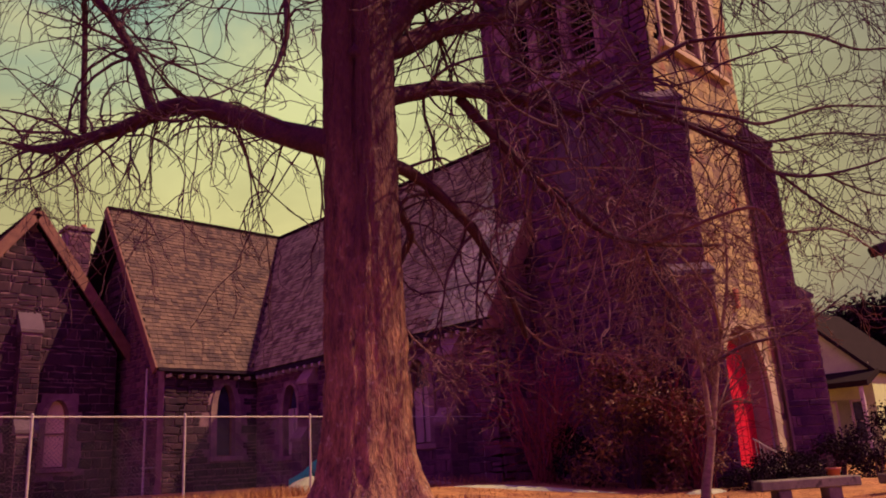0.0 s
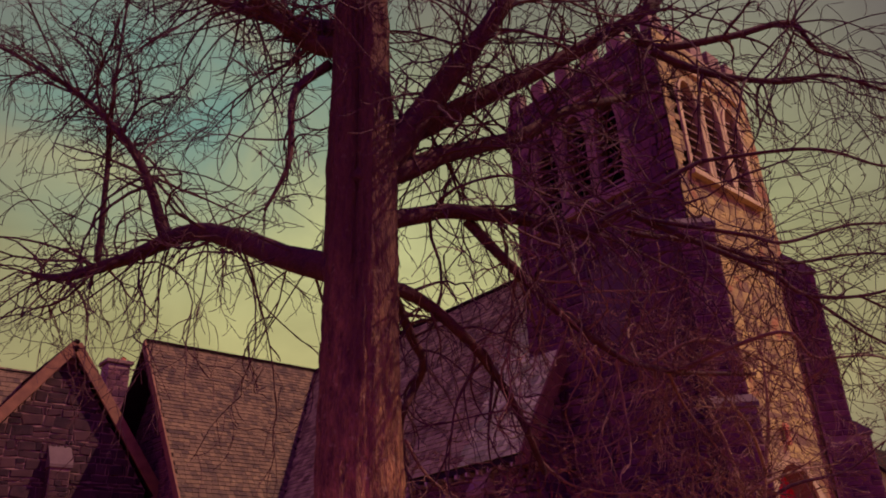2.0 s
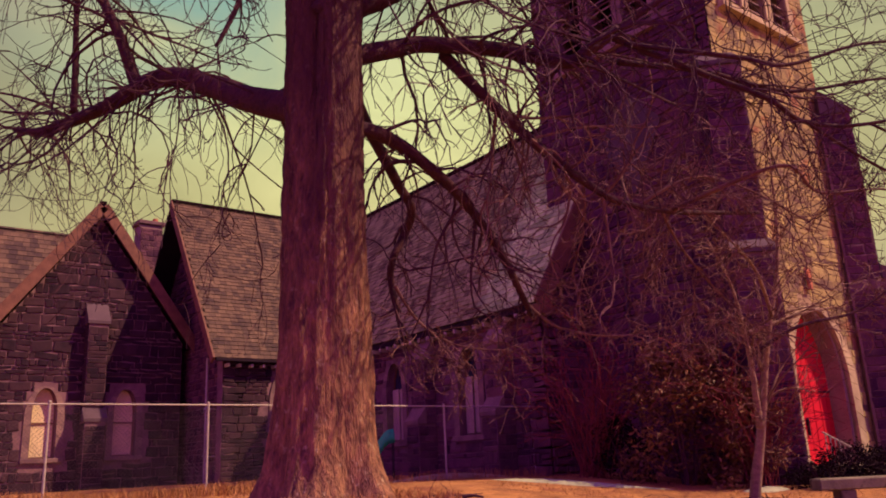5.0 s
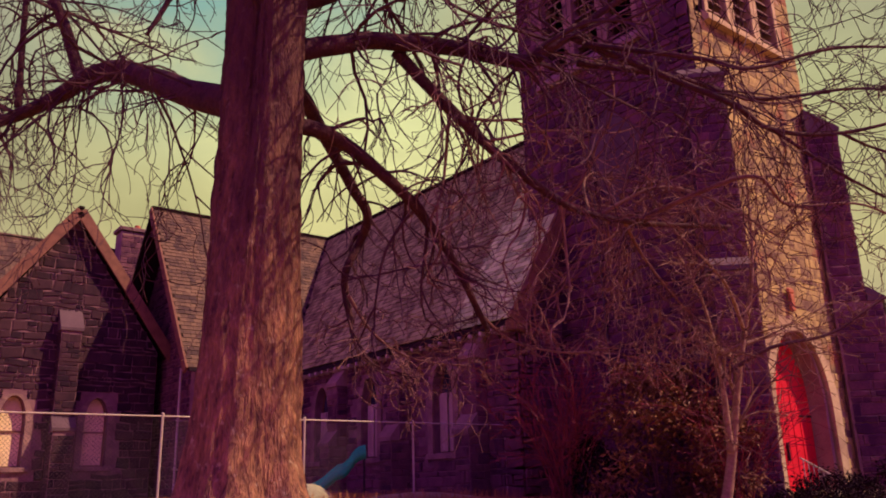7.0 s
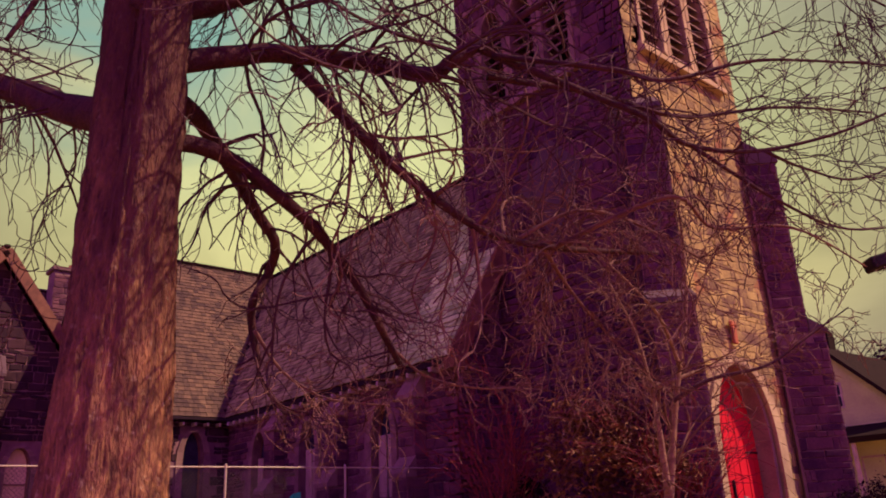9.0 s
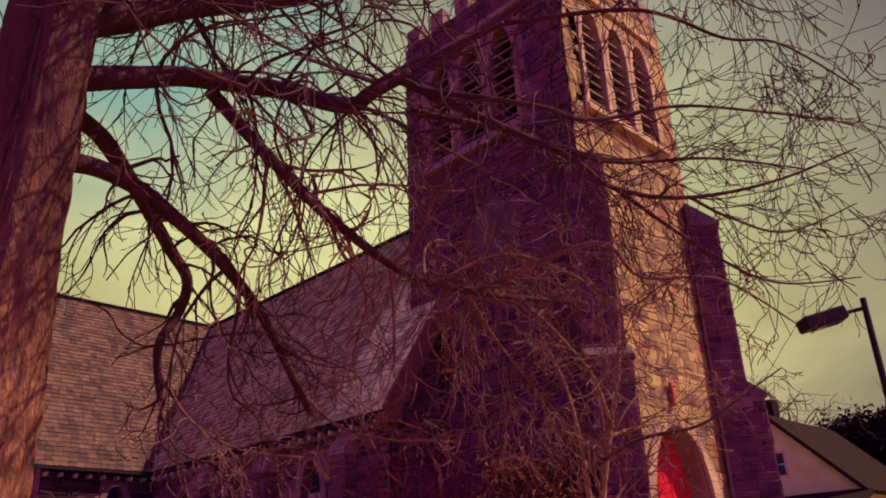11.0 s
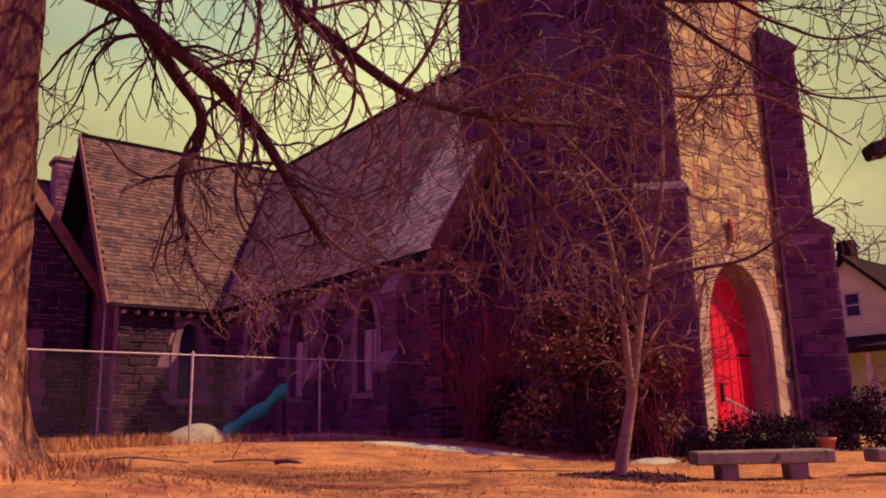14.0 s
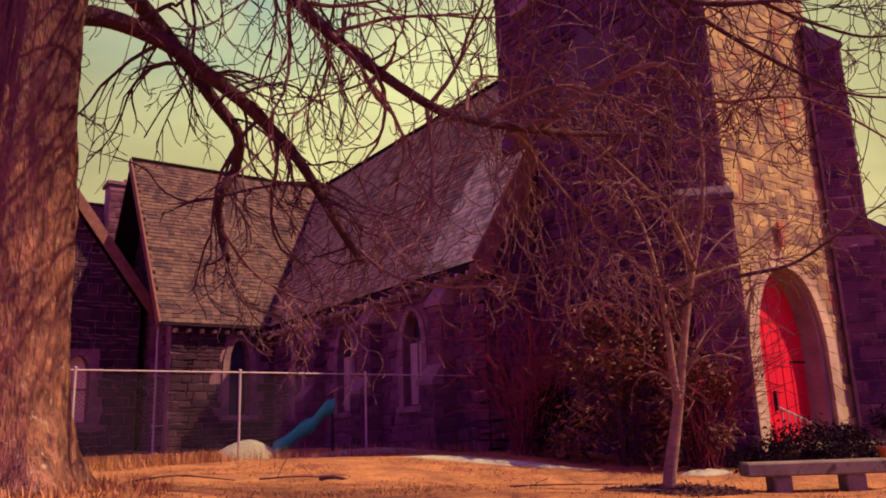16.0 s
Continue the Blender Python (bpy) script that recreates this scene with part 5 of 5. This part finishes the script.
# ---- shrubs and pot by the tower ----
def leafy(name, label, cx, cy, r, h, count, leaf, mat, seed, group="", base=0.0, stems=8, squash=1.0, clump=1.0):
    """A shrub: stems and many leaves in an uneven, gappy crown."""
    rg = random.Random(seed)
    s = thing(name, label, "shrub", group=group)
    z0 = ground_z(cx, cy) - 0.05
    for _ in range(stems):
        a = rg.uniform(0, 6.28)
        q = Vector((cx + math.cos(a) * r * 0.6, cy + math.sin(a) * r * 0.6, z0 + h * rg.uniform(0.5, 0.9)))
        part("stem", mesh_of(*tube(smooth_line([(cx + math.cos(a) * 0.15, cy + math.sin(a) * 0.15, z0), (Vector((cx, cy, z0)).lerp(q, 0.5) + Vector((0, 0, 0.15))), q], 3), [0.03, 0.027, 0.024, 0.02, 0.016, 0.012, 0.008], 5)), M_TWIG, s)
    pile = Pile()
    clumps = []
    for _ in range(int(26 * r * clump)):
        a, f = rg.uniform(0, 6.28), rg.random()
        zz = z0 + h * (base + (1 - base) * rg.random() ** 0.8)
        rr = r * math.sqrt(rg.random()) * (1 - 0.45 * ((zz - z0) / h) ** 2)
        clumps.append((Vector((cx + math.cos(a) * rr, cy + math.sin(a) * rr * squash, zz)), rg.uniform(0.2, 0.42) * min(r, 1.2) * clump))
    for _ in range(count):
        c, cr = clumps[rg.randrange(len(clumps))]
        p = c + Vector((rg.gauss(0, 1), rg.gauss(0, 1), rg.gauss(0, 0.8))) * cr * 0.6
        p.z = max(p.z, z0 + 0.04)
        d = Vector((rg.uniform(-1, 1), rg.uniform(-1, 1), rg.uniform(-0.7, 0.7))).normalized()
        w = d.cross(Vector((rg.uniform(-1, 1), rg.uniform(-1, 1), rg.uniform(-1, 1)))).normalized()
        l = leaf * rg.uniform(0.6, 1.3)
        up = d.cross(w) * l * 0.12
        pile.add([p, p + d * l * 0.5 + w * l * 0.2 + up, p + d * l, p + d * l * 0.5 - w * l * 0.2 + up], [(0, 1, 2), (0, 2, 3)])
    tagged(part("leaves", pile.mesh(), mat, s), kind="stuff")
    return s


def twiggy(name, label, cx, cy, r, h, count, mat, seed, group=""):
    rg = random.Random(seed)
    s = thing(name, label, "shrub", group=group)
    z0 = ground_z(cx, cy) - 0.05
    for _ in range(count):
        a = rg.uniform(0, 6.28)
        d = Vector((math.cos(a) * rg.uniform(0.1, 0.6), math.sin(a) * rg.uniform(0.1, 0.6), 1))
        pile = Pile()
        grow_twigs(pile, rg, (cx + rg.gauss(0, 0.22) * r, cy + rg.gauss(0, 0.22) * r, z0), d, h * rg.uniform(0.6, 1.05), 0.013, 0.02, 2, 0.13)
        part("stem", pile.mesh(), mat, s)


leafy("evergreen_shrub", "tall broadleaf evergreen shrub with yellowing leaves by the tower", 19.5, 10.7, 1.45, 3.35, 6000, 0.15, M_LEAF, 51, "shrubs by the tower")
leafy("evergreen_shrub", "broadleaf evergreen shrub beside the tower buttress", 20.0, 9.4, 1.0, 2.6, 3200, 0.14, M_LEAF, 52, "shrubs by the tower")
leafy("evergreen_shrub", "low dark evergreen shrub against the nave corner", 18.9, 12.0, 0.8, 1.5, 1700, 0.12, M_JUNIPER, 53, "shrubs by the tower")
twiggy("red_twig_shrub", "leafless shrub with red upright stems", 18.75, 12.9, 0.9, 3.4, 60, M_REDTWIG, 54, "red-stemmed shrubs")
twiggy("red_twig_shrub", "leafless red-stemmed shrub beside the door", 19.9, 9.0, 0.8, 2.8, 52, M_REDTWIG, 55, "red-stemmed shrubs")
for i, (x, y, r, h) in enumerate(((20.3, 7.9, 0.7, 0.75), (21.2, 7.5, 0.75, 0.7), (22.1, 7.4, 0.6, 0.65))):
    leafy("juniper", "low dark spreading juniper before the church steps", x, y, r, h, 1900, 0.09, M_JUNIPER, 60 + i, "junipers", stems=4)
for i, (x, y, r, h) in enumerate(((24.2, 7.4, 0.8, 1.0), (25.6, 7.0, 0.9, 1.3), (27.2, 6.9, 1.0, 1.9), (28.6, 6.6, 1.0, 2.2))):
    leafy("evergreen_shrub", "dark evergreen shrub along the tower foot", x, y, r, h, 1700, 0.12, M_JUNIPER, 70 + i, "shrubs by the tower", stems=4)

pot = thing("flower_pot", "terracotta flower pot with dry stems", "flower pot", at=(22.3, 6.85, ground_z(22.3, 6.85)))
bm = bmesh.new()
prof = [(0.0, 0.0), (0.16, 0.0), (0.23, 0.34), (0.26, 0.34), (0.265, 0.42), (0.235, 0.42), (0.22, 0.36), (0.0, 0.36)]
n = 20
rings = [[bm.verts.new((r * math.cos(2 * math.pi * i / n), r * math.sin(2 * math.pi * i / n), z)) for i in range(n)] if r else [bm.verts.new((0, 0, z))] for r, z in prof]
for a, b in zip(rings, rings[1:]):
    for i in range(n):
        if len(a) == 1:
            bm.faces.new((a[0], b[(i + 1) % n], b[i]))
        elif len(b) == 1:
            bm.faces.new((a[i], a[(i + 1) % n], b[0]))
        else:
            bm.faces.new((a[i], a[(i + 1) % n], b[(i + 1) % n], b[i]))
bm.transform(Matrix.Diagonal((0.7, 0.7, 0.72, 1)))
bmesh.ops.recalc_face_normals(bm, faces=bm.faces[:])
part("bowl", bm, M_CLAY, pot, smooth=True)
rg = random.Random(5)
for _ in range(14):
    dry = Pile()
    grow_twigs(dry, rg, (rg.uniform(-0.1, 0.1), rg.uniform(-0.1, 0.1), 0.25), (rg.uniform(-0.6, 0.6), rg.uniform(-0.6, 0.6), 1), 0.3, 0.006, 0.05, 1)
    part("dry_stem", dry.mesh(), M_TWIG, pot)

rail = thing("stair_rail", "thin pale metal handrail before the red door", "handrail")
for k in range(6):
    x = 21.15 + 0.2 * k
    part("baluster", mesh_of(*tube([(x, 8.15, 0.1), (x, 8.15, 0.98 - 0.06 * k)], [0.012, 0.012], 6)), M_STEEL, rail)
part("top_bar", mesh_of(*tube([(21.05, 8.15, 1.02), (22.25, 8.15, 0.66)], [0.02, 0.02], 6)), M_STEEL, rail)

# ---- street lamp ----
lamp = thing("street_lamp", "dark pole with a box-shaped lamp head", "street lamp")
gz = ground_z(19.65, 3.2)
part("pole", mesh_of(*tube([(19.65, 3.2, gz - 0.3), (19.65, 3.2, 4.95)], [0.065, 0.05], 10)), M_IRON, lamp)
part("base_plate", box_mesh((19.5, 3.05, gz - 0.02), (19.8, 3.35, gz + 0.06), 0.01), M_IRON, lamp)
part("arm", mesh_of(*tube([(19.65, 3.2, 4.78), (19.3, 3.53, 4.68)], [0.035, 0.035], 8)), M_IRON, lamp)
bm = box_mesh((-0.38, -0.18, -0.08), (0.38, 0.18, 0.14), 0.03)
hd = Vector((18.87 - 19.38, 3.95 - 3.47, 4.47 - 4.66)).normalized()
bm.transform(Matrix.Translation((19.1, 3.72, 4.57)) @ hd.to_track_quat("X", "Z").to_matrix().to_4x4())
head = part("lamp_head", bm, M_IRON, lamp)
bm = box_mesh((-0.30, -0.13, -0.10), (0.20, 0.13, -0.082), 0.004)
bm.transform(Matrix.Translation((19.1, 3.72, 4.57)) @ hd.to_track_quat("X", "Z").to_matrix().to_4x4())
part("lens", bm, M_GLASS, head)

# ---- house and trees beyond ----
house = thing("white_house", "white clapboard house with a dark gabled roof", "house")
HX, HY, HZ, HE, HW = 55.0, 20.6, 9.9, 5.4, 4.6
outer = [(-HY - HW, -0.5), (-HY + HW, -0.5), (-HY + HW, HE), (-HY, HZ), (-HY - HW, HE)]
fr = facing_north(HX)
wins = [[(-20.9, 6.3), (-20.1, 6.3), (-20.1, 7.6), (-20.9, 7.6)], [(-19.6, 0.8), (-18.4, 0.8), (-18.4, 3.2), (-19.6, 3.2)], [(-17.4, 0.8), (-16.7, 0.8), (-16.7, 3.2), (-17.4, 3.2)]]
part("front_wall", slab(outer, wins, fr, 0.3), M_SIDING, house)
for w in wins:
    win = part("window", slab(w, [], fr @ Matrix.Translation((0, 0.12, 0)), 0.03), M_GLASS, house)
    part("window_frame", slab(grown(w, 0.12), [w], fr @ Matrix.Translation((0, -0.05, 0)), 0.08), M_PALE_WOOD, win)
    zm = (w[0][1] + w[2][1]) / 2
    bm = box_mesh((w[0][0], 0.05, zm - 0.04), (w[1][0], 0.11, zm + 0.04))
    bm.transform(fr)
    part("sash_bar", bm, M_PALE_WOOD, win)
z = 0.0
while z < HZ - 0.6:
    half = HW if z < HE else HW * (HZ - z) / (HZ - HE) - 0.2
    spans = [(-HY - half, -HY + half)]
    for w in wins:
        if w[0][1] - 0.3 < z < w[2][1] + 0.15:
            spans = [q for a, b in spans for q in ((a, w[0][0] - 0.14), (w[1][0] + 0.14, b)) if q[1] - q[0] > 0.1]
    for a, b in spans:
        vs = [(a, -0.035, z), (b, -0.035, z), (b, -0.002, z + 0.24), (a, -0.002, z + 0.24), (a, -0.002, z), (b, -0.002, z)]
        part("clapboard", mesh_of([fr @ Vector(v) for v in vs], [(0, 1, 2, 3), (4, 5, 1, 0), (5, 2, 1), (4, 0, 3)]), M_SIDING, house)
    z += 0.24
part("side_wall", box_mesh((HX + 0.3, HY - HW, -0.5), (HX + 10, HY - HW + 0.3, HE)), M_SIDING, house)
part("far_wall", box_mesh((HX + 0.3, HY + HW - 0.3, -0.5), (HX + 10, HY + HW, HE)), M_SIDING, house)
for sg in (-1, 1):
    roof_slab(house, [(HX - 0.5, HY + sg * (HW + 0.5), HE - 0.45), (HX + 10.4, HY + sg * (HW + 0.5), HE - 0.45), (HX + 10.4, HY, HZ + 0.1), (HX - 0.5, HY, HZ + 0.1)], 0.22, "roof", M_SHINGLE)
roof_slab(house, [(HX - 2.4, HY - HW - 0.5, 4.3), (HX - 2.4, HY + HW, 4.3), (HX, HY + HW, 5.1), (HX, HY - HW - 0.5, 5.1)], 0.35, "porch_roof", M_SHINGLE)
for y in (HY - HW, HY - 1.5, HY + 2):
    part("porch_post", box_mesh((HX - 2.2, y - 0.1, -0.5), (HX - 2.0, y + 0.1, 4.15), 0.01), M_PALE_WOOD, house)
part("chimney", box_mesh((HX + 1.5, HY + 0.2, 8.2), (HX + 2.4, HY + 1.1, 11.2), 0.02), M_SHINGLE, house)


def far_tree(x, y, h, seed, count=26):
    rg = random.Random(seed)
    t = thing("bare_tree", "distant leafless tree beyond the church", "tree", group="distant trees")
    z = ground_z(x, y)
    part("trunk", mesh_of(*tube([(x, y, z - 0.3), (x + 0.1, y, z + h * 0.3), (x, y + 0.1, z + h * 0.6)], [h * 0.03, h * 0.022, h * 0.012], 8)), M_TWIG, t)
    pile = Pile()
    for _ in range(count):
        zz = z + h * rg.uniform(0.25, 0.6)
        a = rg.uniform(0, 6.28)
        grow_twigs(pile, rg, (x, y, zz), (math.cos(a), math.sin(a), rg.uniform(0.5, 1.6)), h * rg.uniform(0.3, 0.5), h * 0.008, -0.03, 2, 0.25)
    tagged(part("crown", pile.mesh(), M_TWIG, t), kind="stuff")


for i, (x, y, h) in enumerate(((62, 27, 13), (70, 26, 14), (66, 31, 12), (74, 21, 13), (60, 9, 11), (80, 14, 13))):
    far_tree(x, y, h, 300 + i)
dome = leafy("evergreen_tree", "large dark rounded evergreen behind the white house", 72.0, 19.8, 5.5, 11.6, 42000, 0.5, M_JUNIPER, 90, stems=6, clump=2.0)
dome["category"] = "tree"

# ---- grass and fallen twigs ----
rng = random.Random(77)
lawn = scatter_blades(rng, 30000, lambda g: (g.uniform(7, 22), g.uniform(3.5, 16)), 0.035, 0.006, 1.6)
tagged(part("lawn_grass", lawn.mesh(), M_STRAW), "short dry orange grass blades", "grass", kind="stuff")
tall = scatter_blades(rng, 9000, lambda g: (g.uniform(2, 12.6) if g.random() < 0.9 else g.uniform(12, 20), g.gauss(15.25, 0.4)), 0.24, 0.006, 0.5)
tagged(part("tall_grass", tall.mesh(), M_STRAW), "long dry grass along the fence foot", "grass", kind="stuff")
ring = scatter_blades(rng, 1500, in_ring(7.57, 6.45, 0.7, 1.4), 0.12, 0.006, 0.6)
tagged(part("root_grass", ring.mesh(), M_STRAW), "dry grass round the old tree's roots", "grass", kind="stuff")


def fallen(pts, r, label):
    t = thing("fallen_branch", label, "branch", group="fallen branches")
    line = smooth_line([(x, y, ground_z(x, y) + 0.04 + dz) for x, y, dz in pts], 4)
    part("stick", mesh_of(*tube(line, [r * (1 - 0.6 * i / len(line)) for i in range(len(line))], 6)), M_TWIG, t)
    pile = Pile()
    for q in line[2:-1:3]:
        grow_twigs(pile, rng, q, (rng.uniform(-1, 1), rng.uniform(-1, 1), 0.25), 0.35, 0.007, 0.05, 0, 0.2)
    tagged(part("side_twig", pile.mesh(), M_TWIG, t), kind="stuff")


fallen([(11.4, 10.3, 0.02), (12.0, 10.2, 0.05), (12.6, 9.9, 0.02)], 0.016, "short dead stick lying on the lawn")
fallen([(9.6, 10.6, 0.0), (10.3, 10.6, 0.08), (11.0, 10.2, 0.02)], 0.016, "thin curved fallen branch on the lawn")
fallen([(14.4, 6.6, 0.0), (15.3, 6.7, 0.06), (16.0, 6.7, 0.02)], 0.014, "thin fallen branch by the young tree")
fallen([(12.2, 10.0, 0.03), (12.35, 9.9, 0.05), (12.5, 9.8, 0.03)], 0.04, "broken chunk of dead wood on the lawn")
fallen([(14.8, 8.8, 0.0), (15.6, 8.4, 0.05), (16.6, 8.2, 0.02)], 0.014, "thin dark fallen branch on the grass")
